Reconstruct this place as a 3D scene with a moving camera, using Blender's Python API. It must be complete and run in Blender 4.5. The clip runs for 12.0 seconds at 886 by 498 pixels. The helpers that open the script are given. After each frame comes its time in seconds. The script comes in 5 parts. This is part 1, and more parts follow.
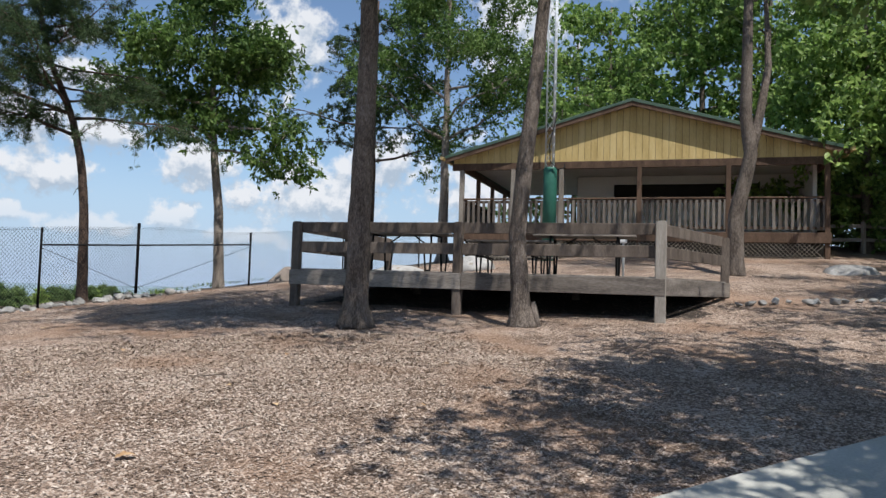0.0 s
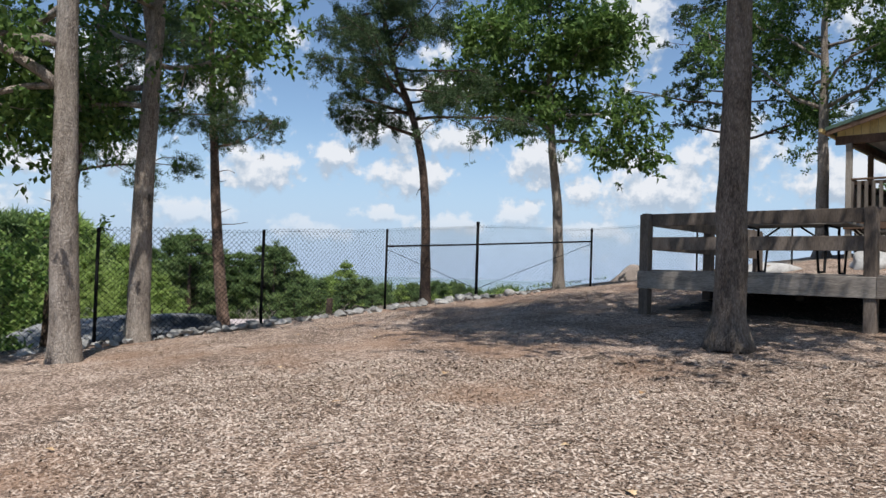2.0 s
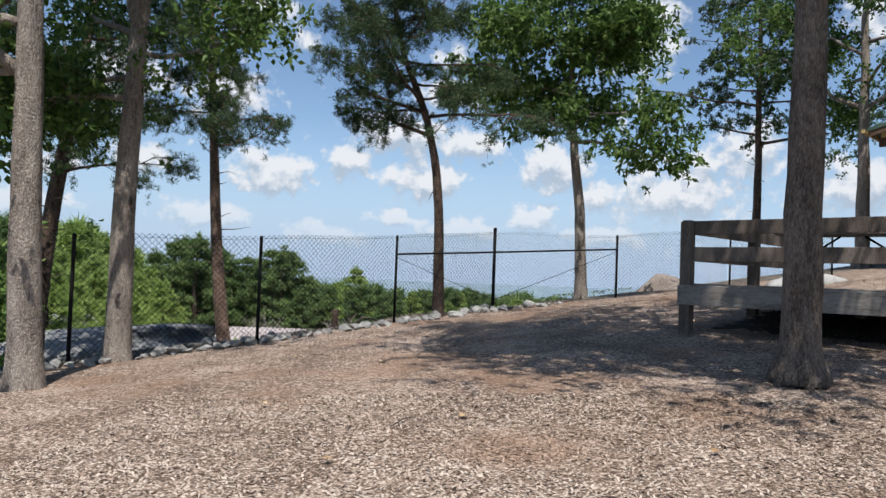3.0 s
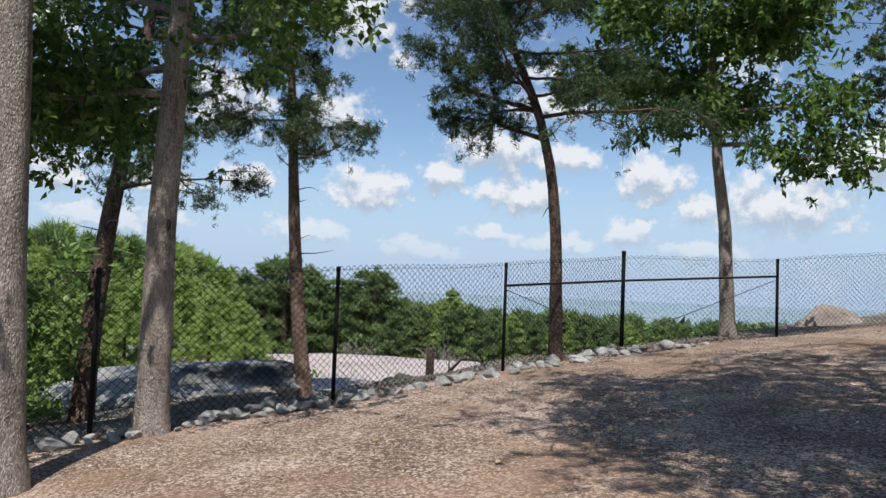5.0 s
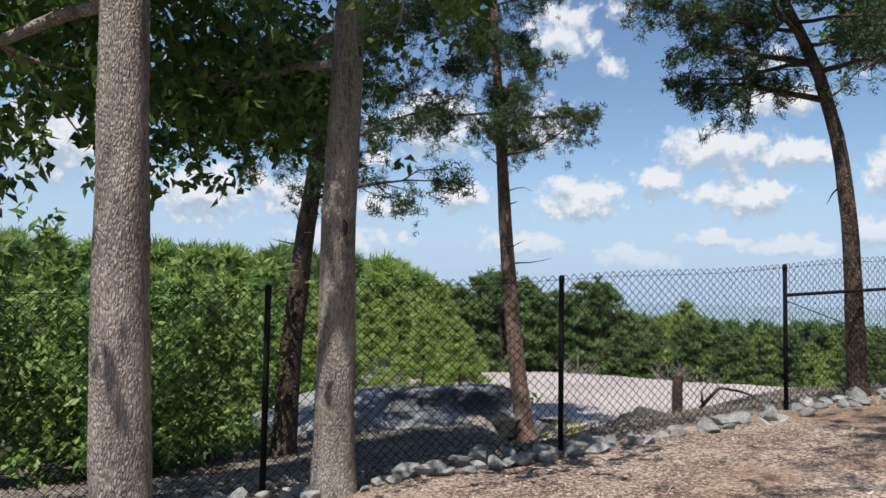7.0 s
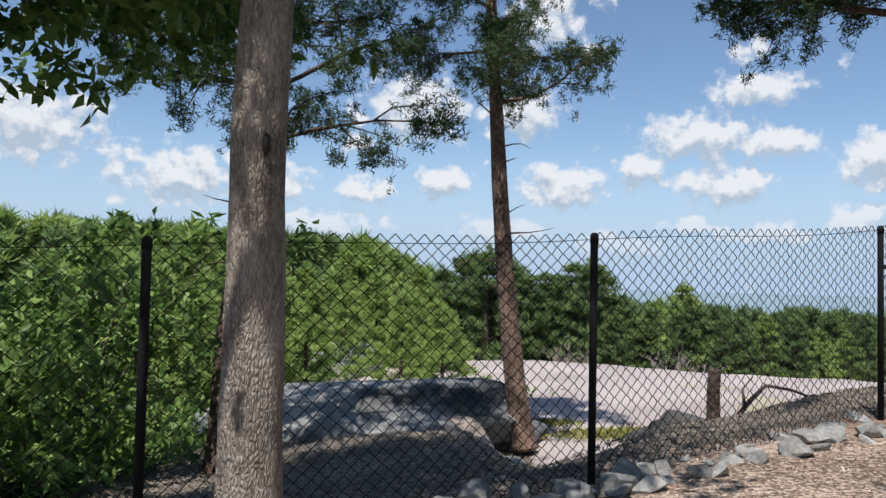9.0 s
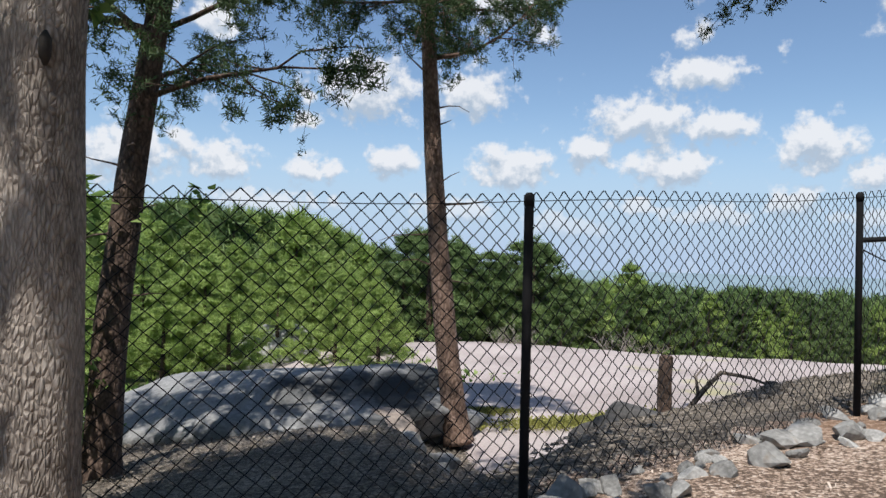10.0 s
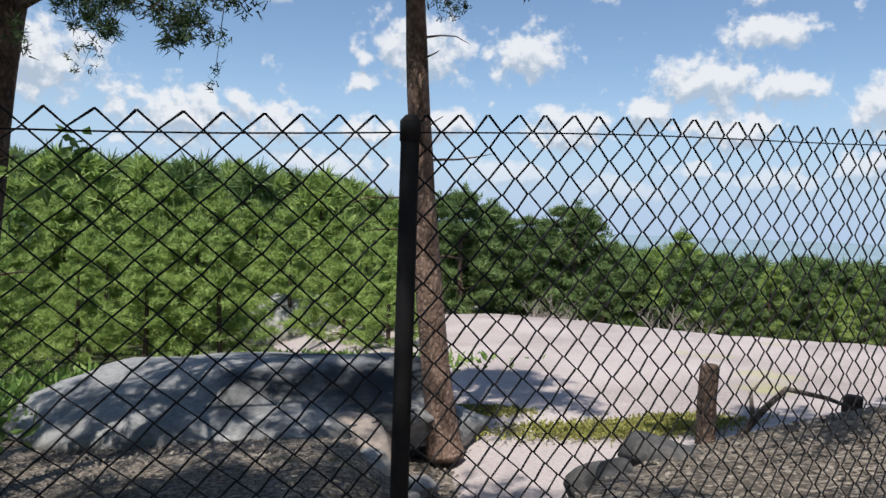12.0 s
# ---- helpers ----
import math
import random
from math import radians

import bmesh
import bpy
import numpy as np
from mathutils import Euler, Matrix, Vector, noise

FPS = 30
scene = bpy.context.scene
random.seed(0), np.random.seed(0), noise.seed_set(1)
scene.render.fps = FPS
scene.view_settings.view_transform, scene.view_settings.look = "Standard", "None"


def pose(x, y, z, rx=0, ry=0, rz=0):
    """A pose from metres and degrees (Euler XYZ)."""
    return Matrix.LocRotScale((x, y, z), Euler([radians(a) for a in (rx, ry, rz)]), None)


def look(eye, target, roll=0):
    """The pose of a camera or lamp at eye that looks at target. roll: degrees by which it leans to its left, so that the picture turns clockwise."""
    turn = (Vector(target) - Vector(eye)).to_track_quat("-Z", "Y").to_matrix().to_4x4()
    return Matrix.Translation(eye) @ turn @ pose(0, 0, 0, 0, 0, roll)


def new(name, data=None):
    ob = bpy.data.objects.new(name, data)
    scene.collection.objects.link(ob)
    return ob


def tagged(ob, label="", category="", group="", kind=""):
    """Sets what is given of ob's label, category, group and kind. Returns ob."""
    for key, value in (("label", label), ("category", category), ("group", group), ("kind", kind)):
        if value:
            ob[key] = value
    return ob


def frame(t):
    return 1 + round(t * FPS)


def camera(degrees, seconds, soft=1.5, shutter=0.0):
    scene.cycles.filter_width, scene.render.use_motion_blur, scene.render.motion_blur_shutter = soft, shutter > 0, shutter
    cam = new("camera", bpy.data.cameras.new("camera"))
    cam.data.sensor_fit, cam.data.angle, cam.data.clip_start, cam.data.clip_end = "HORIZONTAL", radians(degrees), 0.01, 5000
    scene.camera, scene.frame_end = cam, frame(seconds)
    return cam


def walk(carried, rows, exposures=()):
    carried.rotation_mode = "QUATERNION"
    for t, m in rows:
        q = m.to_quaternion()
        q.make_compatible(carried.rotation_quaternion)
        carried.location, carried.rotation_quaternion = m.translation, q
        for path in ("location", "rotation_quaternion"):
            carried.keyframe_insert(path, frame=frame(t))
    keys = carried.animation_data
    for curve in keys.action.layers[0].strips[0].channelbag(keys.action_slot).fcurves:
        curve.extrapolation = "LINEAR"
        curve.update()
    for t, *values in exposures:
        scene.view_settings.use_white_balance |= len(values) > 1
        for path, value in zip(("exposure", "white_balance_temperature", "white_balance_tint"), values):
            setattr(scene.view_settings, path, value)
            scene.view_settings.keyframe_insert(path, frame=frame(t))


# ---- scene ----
cam = camera(62.2, 12.0)
PATH = [
    (0, (-0.008, 0.603, 1.258), (0.657, 2.487, 1.358), 1.8),
    (0.5, (0.19, 1.045, 1.246), (0.421, 3.03, 1.32), 2.4),
    (1, (0.19, 1.503, 1.27), (0.106, 3.501, 1.308), 2.5),
    (1.5, (0.166, 2.022, 1.332), (-0.038, 4.011, 1.373), 2.2),
    (2, (0.171, 2.66, 1.408), (-0.063, 4.646, 1.463), 1.8),
    (2.5, (0.089, 3.317, 1.456), (-0.168, 5.299, 1.518), 1.8),
    (2.7, (0.054, 3.526, 1.473), (-0.207, 5.508, 1.537), 1.9),
    (4.3, (-0.531, 5.748, 1.774), (-0.906, 7.711, 1.847), 2.9),
    (4.5, (-0.609, 5.957, 1.775), (-1.02, 7.913, 1.853), 2.8),
    (5, (-0.792, 6.542, 1.843), (-1.313, 8.471, 1.939), 2.2),
    (5.5, (-1.0, 7.127, 1.865), (-1.639, 9.019, 1.976), 1.5),
    (6, (-1.229, 7.644, 1.894), (-2.0, 9.486, 2.018), 1.0),
    (6.5, (-1.41, 8.182, 1.864), (-2.321, 9.957, 1.994), 0.6),
    (7, (-1.723, 8.524, 1.848), (-2.774, 10.222, 1.962), 0.9),
    (7.2, (-1.844, 8.678, 1.831), (-2.937, 10.349, 1.942), 1.0),
    (8.8, (-2.844, 10.317, 1.688), (-3.886, 12.023, 1.766), 1.3),
    (9, (-2.93, 10.49, 1.693), (-3.938, 12.216, 1.769), 1.2),
    (9.5, (-3.124, 11.05, 1.662), (-4.064, 12.815, 1.713), 1.0),
    (10, (-3.229, 11.61, 1.652), (-4.115, 13.403, 1.676), 1.3),
    (10.5, (-3.337, 12.135, 1.672), (-4.212, 13.933, 1.671), 1.6),
    (11, (-3.447, 12.678, 1.712), (-4.35, 14.463, 1.687), 1.8),
    (11.5, (-3.446, 13.24, 1.789), (-4.406, 14.994, 1.727), 2.0),
    (12, (-3.491, 13.777, 1.741), (-4.503, 15.501, 1.66), 1.9),
]
walk(cam, [(t, look(eye, target, roll)) for t, eye, target, roll in PATH], [(0.0, 0.18), (12.0, 0.18)])

# ---- light ----
SUN_TO = Vector((0.07, -0.42, 0.90)).normalized()
sun = new("sun", bpy.data.lights.new("sun", "SUN"))
sun.data.energy, sun.data.angle, sun.data.color = 5.0, radians(0.55), (1.0, 0.965, 0.915)
sun.matrix_world = look((0, 0, 60), Vector((0, 0, 60)) - SUN_TO)

world = bpy.data.worlds.new("sky")
scene.world = world
world.use_nodes = True
wt = world.node_tree
wt.nodes.clear()
w_out = wt.nodes.new("ShaderNodeOutputWorld")
w_sky = wt.nodes.new("ShaderNodeTexSky")
w_sky.sky_type, w_sky.sun_disc = "NISHITA", False
w_sky.sun_elevation = math.asin(SUN_TO.z)
w_sky.sun_rotation = math.atan2(SUN_TO.x, SUN_TO.y)
w_sky.air_density, w_sky.dust_density, w_sky.ozone_density = 1.0, 0.2, 3.5
w_bg = wt.nodes.new("ShaderNodeBackground")
w_bg.inputs["Strength"].default_value = 0.115
wt.links.new(w_sky.outputs[0], w_bg.inputs["Color"])


def node(tree_, kind, op=None, **inputs):
    """A node with its operation and numbered or named inputs; sockets are linked, values set."""
    nd = tree_.nodes.new(kind)
    if op:
        nd.operation = op
    for key, val in inputs.items():
        sock = nd.inputs[int(key[1:])] if key[1:].isdigit() else nd.inputs[key.replace("_", " ")]
        if isinstance(val, bpy.types.NodeSocket):
            tree_.links.new(val, sock)
        else:
            sock.default_value = val
    return nd


# cumulus heaps: yaw, elevation, half width, half height, all in degrees
HEAPS = [(11.2, 10.6, 4.6, 2.0), (6.0, 10.0, 3.2, 1.3), (9.2, 7.0, 3.4, 1.7), (21.3, 7.2, 3.6, 1.8), (-0.6, 8.4, 3.0, 2.2), (7.0, 13.8, 3.6, 1.2),
         (-4.1, 6.3, 2.2, 1.5), (30.3, 7.2, 2.3, 1.6), (36.6, 6.5, 2.6, 1.2), (43.2, 7.1, 2.6, 1.6), (50.0, 7.0, 4.4, 2.3), (37.3, 10.2, 1.4, 0.9),
         (32.6, 12.9, 4.4, 2.8), (24.4, 12.5, 3.3, 2.2), (-10.0, 6.6, 5.4, 2.8), (15.2, 8.2, 2.2, 1.6), (0.8, 4.5, 2.1, 1.3), (22.6, 19.6, 3.0, 2.4),
         (17.0, 2.9, 3.4, 1.0), (26.0, 3.7, 3.8, 1.1), (40.0, 3.8, 5.0, 1.2), (-15.0, 9.4, 3.0, 2.4), (-7.0, 18.0, 3.4, 3.4), (-25.0, 19.5, 4.5, 3.4), (60.0, 10.0, 5.0, 3.0),
         (-22.0, 7.0, 4.5, 2.2), (-33.0, 10.0, 5.0, 2.6), (6.0, 3.4, 3.6, 0.9), (-5.0, 3.2, 3.6, 0.9), (11.5, 4.2, 2.4, 0.9)]
heaps = bpy.data.node_groups.new("cumulus", "ShaderNodeTree")
heaps.interface.new_socket("Place", in_out="INPUT", socket_type="NodeSocketVector")
heaps.interface.new_socket("Density", in_out="OUTPUT", socket_type="NodeSocketFloat")
h_in, h_out = heaps.nodes.new("NodeGroupInput"), heaps.nodes.new("NodeGroupOutput")
h_w = node(heaps, "ShaderNodeTexNoise", Vector=h_in.outputs[0], Scale=26.0, Detail=5.0, Roughness=0.55)
h_c = node(heaps, "ShaderNodeVectorMath", "SUBTRACT", i0=h_w.outputs["Color"], i1=(0.5, 0.5, 0.5))
h_p = node(heaps, "ShaderNodeVectorMath", "MULTIPLY_ADD", i0=h_c.outputs[0], i1=(0.05, 0.035, 0.0), i2=h_in.outputs[0])
best = None
for yaw_, up_, wide, high in HEAPS:
    h_s = node(heaps, "ShaderNodeVectorMath", "SUBTRACT", i0=h_p.outputs[0], i1=(radians(yaw_), radians(up_), 0))
    h_m = node(heaps, "ShaderNodeVectorMath", "MULTIPLY", i0=h_s.outputs[0], i1=(1 / radians(wide), 1 / radians(high), 0))
    h_l = node(heaps, "ShaderNodeVectorMath", "LENGTH", i0=h_m.outputs[0])
    h_1 = node(heaps, "ShaderNodeMath", "SUBTRACT", i0=1.0, i1=h_l.outputs["Value"]).outputs[0]
    best = h_1 if best is None else node(heaps, "ShaderNodeMath", "MAXIMUM", i0=best, i1=h_1).outputs[0]
h_n = node(heaps, "ShaderNodeTexNoise", Vector=h_in.outputs[0], Scale=11.0, Detail=3.0, Roughness=0.5)
h_r = node(heaps, "ShaderNodeMapRange", Value=h_n.outputs[0], From_Min=0.52, From_Max=0.72, To_Min=-0.5, To_Max=0.6)
best = node(heaps, "ShaderNodeMath", "MAXIMUM", i0=best, i1=h_r.outputs[0]).outputs[0]
h_f = node(heaps, "ShaderNodeTexNoise", Vector=h_in.outputs[0], Scale=42.0, Detail=7.0, Roughness=0.58)
h_g = node(heaps, "ShaderNodeMapRange", Value=h_f.outputs[0], From_Min=0.25, From_Max=0.75, To_Min=-0.55, To_Max=0.55)
heaps.links.new(node(heaps, "ShaderNodeMath", "ADD", i0=best, i1=h_g.outputs[0]).outputs[0], h_out.inputs[0])

w_co = wt.nodes.new("ShaderNodeTexCoord")
w_sep = node(wt, "ShaderNodeSeparateXYZ", i0=w_co.outputs["Generated"])
w_yaw = node(wt, "ShaderNodeMath", "ARCTAN2", i0=node(wt, "ShaderNodeMath", "MULTIPLY", i0=w_sep.outputs[0], i1=-1.0).outputs[0], i1=w_sep.outputs[1])
w_el = node(wt, "ShaderNodeMath", "ARCSINE", i0=w_sep.outputs[2])
w_at = node(wt, "ShaderNodeCombineXYZ", i0=w_yaw.outputs[0], i1=w_el.outputs[0])
w_up = node(wt, "ShaderNodeVectorMath", "ADD", i0=w_at.outputs[0], i1=(0.0, 0.017, 0.0))
dens = []
for place in (w_at, w_up):
    g_ = wt.nodes.new("ShaderNodeGroup")
    g_.node_tree = heaps
    wt.links.new(place.outputs[0], g_.inputs[0])
    dens.append(g_.outputs[0])
w_mask = node(wt, "ShaderNodeMapRange", Value=dens[0], From_Min=-0.12, From_Max=0.50, To_Min=0.0, To_Max=0.95)
w_mask.interpolation_type = "SMOOTHSTEP"
w_fade = node(wt, "ShaderNodeMapRange", Value=w_sep.outputs[2], From_Min=0.02, From_Max=0.10, To_Min=0.15, To_Max=1.0)
w_mk = node(wt, "ShaderNodeMath", "MULTIPLY", i0=w_mask.outputs[0], i1=w_fade.outputs[0])
w_lit = node(wt, "ShaderNodeMath", "SUBTRACT", i0=dens[0], i1=dens[1])
w_cr = node(wt, "ShaderNodeMapRange", Value=w_lit.outputs[0], From_Min=-0.30, From_Max=0.34, To_Min=0.0, To_Max=1.0)
w_cc = wt.nodes.new("ShaderNodeMix")
w_cc.data_type = "RGBA"
w_cc.inputs[6].default_value, w_cc.inputs[7].default_value = (0.40, 0.48, 0.585, 1), (0.74, 0.76, 0.80, 1)
wt.links.new(w_cr.outputs[0], w_cc.inputs[0])
# a pale haze lies on the horizon
w_haze = node(wt, "ShaderNodeMapRange", Value=w_sep.outputs[2], From_Min=0.0, From_Max=0.21, To_Min=0.92, To_Max=0.0)
w_haze.interpolation_type = "SMOOTHSTEP"
w_hb = node(wt, "ShaderNodeBackground", Color=(0.385, 0.515, 0.72, 1), Strength=1.0)
w_cb = node(wt, "ShaderNodeBackground", Color=w_cc.outputs[2], Strength=1.0)
w_m1 = node(wt, "ShaderNodeMixShader", i0=w_haze.outputs[0], i1=w_bg.outputs[0], i2=w_hb.outputs[0])
w_mix = node(wt, "ShaderNodeMixShader", i0=w_mk.outputs[0], i1=w_m1.outputs[0], i2=w_cb.outputs[0])
wt.links.new(w_mix.outputs[0], w_out.inputs["Surface"])


# ---- materials ----
def material(name, colors, scale=4.0, stretch=(1, 1, 1), rough=0.85, bump=0.3, grain=40.0, island=0.0, metal=0.0,
             translucent=0.0, blotch=None, obj_random=0.0, bump_dist=0.02, detail=6.0, furrow=0.0, cells=None):
    """A mottled surface: colours over a broad noise, a fine grain, relief, and spread per piece or per island."""
    m = bpy.data.materials.new(name)
    m.use_nodes = True
    nt = m.node_tree
    N, Lk = nt.nodes, nt.links.new
    b = N["Principled BSDF"]
    co = N.new("ShaderNodeTexCoord")
    mp = N.new("ShaderNodeMapping")
    mp.inputs["Scale"].default_value = stretch
    Lk(co.outputs["Object"], mp.inputs["Vector"])
    n1 = N.new("ShaderNodeTexNoise")
    n1.inputs["Scale"].default_value, n1.inputs["Detail"].default_value = scale, detail
    Lk(mp.outputs[0], n1.inputs["Vector"])
    n2 = N.new("ShaderNodeTexNoise")
    n2.inputs["Scale"].default_value, n2.inputs["Detail"].default_value = grain, 4.0
    Lk(mp.outputs[0], n2.inputs["Vector"])
    mixv = N.new("ShaderNodeMath")
    mixv.operation = "MULTIPLY_ADD"
    mixv.inputs[1].default_value = 0.45
    Lk(n2.outputs[0], mixv.inputs[0])
    half = N.new("ShaderNodeMath")
    half.operation = "MULTIPLY"
    half.inputs[1].default_value = 0.55
    Lk(n1.outputs[0], half.inputs[0])
    Lk(half.outputs[0], mixv.inputs[2])
    value = mixv.outputs[0]
    if island or obj_random:
        if island:
            g = N.new("ShaderNodeNewGeometry")
            src, amount = g.outputs["Random Per Island"], island
        else:
            g = N.new("ShaderNodeObjectInfo")
            src, amount = g.outputs["Random"], obj_random
        sub = N.new("ShaderNodeMath")
        sub.operation = "SUBTRACT"
        sub.inputs[1].default_value = 0.5
        Lk(src, sub.inputs[0])
        ma = N.new("ShaderNodeMath")
        ma.operation = "MULTIPLY_ADD"
        ma.inputs[1].default_value = amount
        Lk(sub.outputs[0], ma.inputs[0])
        Lk(value, ma.inputs[2])
        value = ma.outputs[0]
    if cells:
        warp2 = N.new("ShaderNodeTexNoise")
        warp2.inputs["Scale"].default_value = cells[0] * 0.4
        Lk(co.outputs["Object"], warp2.inputs["Vector"])
        wv2 = N.new("ShaderNodeVectorMath")
        wv2.operation = "MULTIPLY_ADD"
        wv2.inputs[1].default_value = (2.2 / cells[0],) * 3
        Lk(warp2.outputs["Color"], wv2.inputs[0])
        Lk(co.outputs["Object"], wv2.inputs[2])
        vc = N.new("ShaderNodeTexVoronoi")
        vc.inputs["Scale"].default_value = cells[0]
        Lk(wv2.outputs[0], vc.inputs["Vector"])
        sc_ = N.new("ShaderNodeSeparateColor")
        Lk(vc.outputs["Color"], sc_.inputs[0])
        mr = N.new("ShaderNodeMapRange")
        mr.inputs["To Min"].default_value, mr.inputs["To Max"].default_value = -cells[1], cells[1]
        Lk(sc_.outputs[0], mr.inputs["Value"])
        mr2 = N.new("ShaderNodeMapRange")
        for key, val in (("From Min", 0.25), ("From Max", 0.75), ("To Min", 0.03), ("To Max", -0.20)):
            mr2.inputs[key].default_value = val
        Lk(vc.outputs["Distance"], mr2.inputs["Value"])
        for src_ in (mr.outputs[0], mr2.outputs[0]):
            ad = N.new("ShaderNodeMath")
            ad.operation = "ADD"
            Lk(value, ad.inputs[0])
            Lk(src_, ad.inputs[1])
            value = ad.outputs[0]
    if furrow:
        warp = N.new("ShaderNodeTexNoise")
        warp.inputs["Scale"].default_value = 5.0
        Lk(mp.outputs[0], warp.inputs["Vector"])
        wv = N.new("ShaderNodeVectorMath")
        wv.operation = "MULTIPLY_ADD"
        wv.inputs[1].default_value = (0.07, 0.07, 0.07)
        Lk(warp.outputs["Color"], wv.inputs[0])
        Lk(mp.outputs[0], wv.inputs[2])
        vo = N.new("ShaderNodeTexVoronoi")
        vo.feature = "DISTANCE_TO_EDGE"
        vo.inputs["Scale"].default_value = furrow
        Lk(wv.outputs[0], vo.inputs["Vector"])
        gr = N.new("ShaderNodeMapRange")
        for key, val in (("From Min", 0.0), ("From Max", 0.30), ("To Min", -0.11), ("To Max", 0.035)):
            gr.inputs[key].default_value = val
        Lk(vo.outputs["Distance"], gr.inputs["Value"])
        ad = N.new("ShaderNodeMath")
        ad.operation = "ADD"
        Lk(value, ad.inputs[0])
        Lk(gr.outputs[0], ad.inputs[1])
        value = ad.outputs[0]
    ramp = N.new("ShaderNodeValToRGB")
    els = ramp.color_ramp.elements
    while len(els) < len(colors):
        els.new(0.5)
    for i, c in enumerate(colors):
        els[i].position = 0.30 + 0.40 * i / max(1, len(colors) - 1)
        els[i].color = (*c, 1)
    Lk(value, ramp.inputs[0])
    color = ramp.outputs[0]
    if blotch:
        n3 = N.new("ShaderNodeTexNoise")
        n3.inputs["Scale"].default_value, n3.inputs["Detail"].default_value = blotch[1], 5.0
        Lk(co.outputs["Object"], n3.inputs["Vector"])
        r3 = N.new("ShaderNodeValToRGB")
        r3.color_ramp.elements[0].position, r3.color_ramp.elements[1].position = blotch[2], blotch[2] + 0.12
        Lk(n3.outputs[0], r3.inputs[0])
        amount3 = blotch[3] if len(blotch) > 3 else 1.0
        r3.color_ramp.elements[1].color = (amount3, amount3, amount3, 1)
        mx = N.new("ShaderNodeMix")
        mx.data_type = "RGBA"
        mx.inputs[7].default_value = (*blotch[0], 1)
        Lk(r3.outputs[0], mx.inputs[0])
        Lk(color, mx.inputs[6])
        color = mx.outputs[2]
    Lk(color, b.inputs["Base Color"])
    b.inputs["Roughness"].default_value = rough
    b.inputs["Metallic"].default_value = metal
    b.inputs["Specular IOR Level"].default_value = 0.3
    if bump:
        bp = N.new("ShaderNodeBump")
        bp.inputs["Strength"].default_value, bp.inputs["Distance"].default_value = bump, bump_dist
        Lk(value, bp.inputs["Height"])
        Lk(bp.outputs[0], b.inputs["Normal"])
    if translucent:
        tr = N.new("ShaderNodeBsdfTranslucent")
        Lk(color, tr.inputs["Color"])
        ms = N.new("ShaderNodeMixShader")
        ms.inputs[0].default_value = translucent
        Lk(b.outputs[0], ms.inputs[1])
        Lk(tr.outputs[0], ms.inputs[2])
        Lk(ms.outputs[0], N["Material Output"].inputs["Surface"])
    return m


M_MULCH = material("mulch", [(0.105, 0.072, 0.052), (0.36, 0.262, 0.200), (0.56, 0.46, 0.385)], 1.3, cells=(42.0, 0.20), grain=45, bump=0.9, bump_dist=0.03,
                   blotch=((0.27, 0.165, 0.105), 0.55, 0.525, 0.55))
M_CHIP = material("wood_chip", [(0.16, 0.112, 0.082), (0.365, 0.275, 0.212), (0.56, 0.47, 0.395)], 0.8, grain=60, island=0.58, bump=0.2, blotch=((0.31, 0.195, 0.128), 0.55, 0.525, 0.55))
M_DEADLEAF = material("dead_leaf", [(0.075, 0.063, 0.050), (0.165, 0.140, 0.112), (0.29, 0.25, 0.21)], 0.8, grain=40, island=0.28, bump=0.2)
M_LITTER = material("leaf_litter", [(0.078, 0.064, 0.050), (0.225, 0.188, 0.150), (0.36, 0.31, 0.26)], 0.9, cells=(26.0, 0.16), grain=14, bump=0.9, bump_dist=0.05,
                    blotch=((0.10, 0.105, 0.045), 0.35, 0.60))
# soil coloured near-black to carry the shade under the deck
M_DECKSHADE = material("deck_shade_soil", [(0.018, 0.014, 0.011), (0.040, 0.030, 0.024), (0.075, 0.060, 0.048)], 2.0, grain=20, bump=0.8, bump_dist=0.03)
M_WOODLAND = material("woodland_floor", [(0.035, 0.040, 0.020), (0.07, 0.085, 0.035), (0.13, 0.13, 0.07)], 0.2, grain=3, bump=0.4)
# blue-grey haze over the far land is put into its colour
M_FARHAZE = material("hazed_distant_land", [(0.16, 0.22, 0.25), (0.20, 0.27, 0.31), (0.25, 0.33, 0.37)], 0.01, grain=0.05, bump=0)
M_GRANITE = material("granite", [(0.23, 0.195, 0.185), (0.385, 0.33, 0.315), (0.50, 0.44, 0.42)], 0.5, grain=24, bump=0.35, bump_dist=0.03,
                     blotch=((0.36, 0.35, 0.13), 0.30, 0.62))
# grey granite broken by large near-black blotches
M_LEDGE = material("dark_granite", [(0.13, 0.132, 0.132), (0.25, 0.25, 0.247), (0.39, 0.385, 0.375)], 0.8, grain=18, bump=0.7, bump_dist=0.05,
                   blotch=((0.040, 0.043, 0.045), 0.75, 0.51))
# shade on the bank's boulders is put into this dark tone
M_DARKROCK = material("shaded_dark_rock", [(0.035, 0.034, 0.034), (0.075, 0.072, 0.070), (0.14, 0.133, 0.125)], 2.0, grain=22, bump=0.6, bump_dist=0.03)
M_BROWNROCK = material("brown_granite", [(0.16, 0.13, 0.11), (0.27, 0.225, 0.195), (0.38, 0.33, 0.29)], 1.2, grain=20, bump=0.5, bump_dist=0.03)
M_STONE = material("fieldstone", [(0.13, 0.127, 0.12), (0.26, 0.255, 0.243), (0.43, 0.42, 0.40)], 3.0, grain=26, bump=0.5, obj_random=0.25,
                   blotch=((0.20, 0.15, 0.10), 4.0, 0.62))
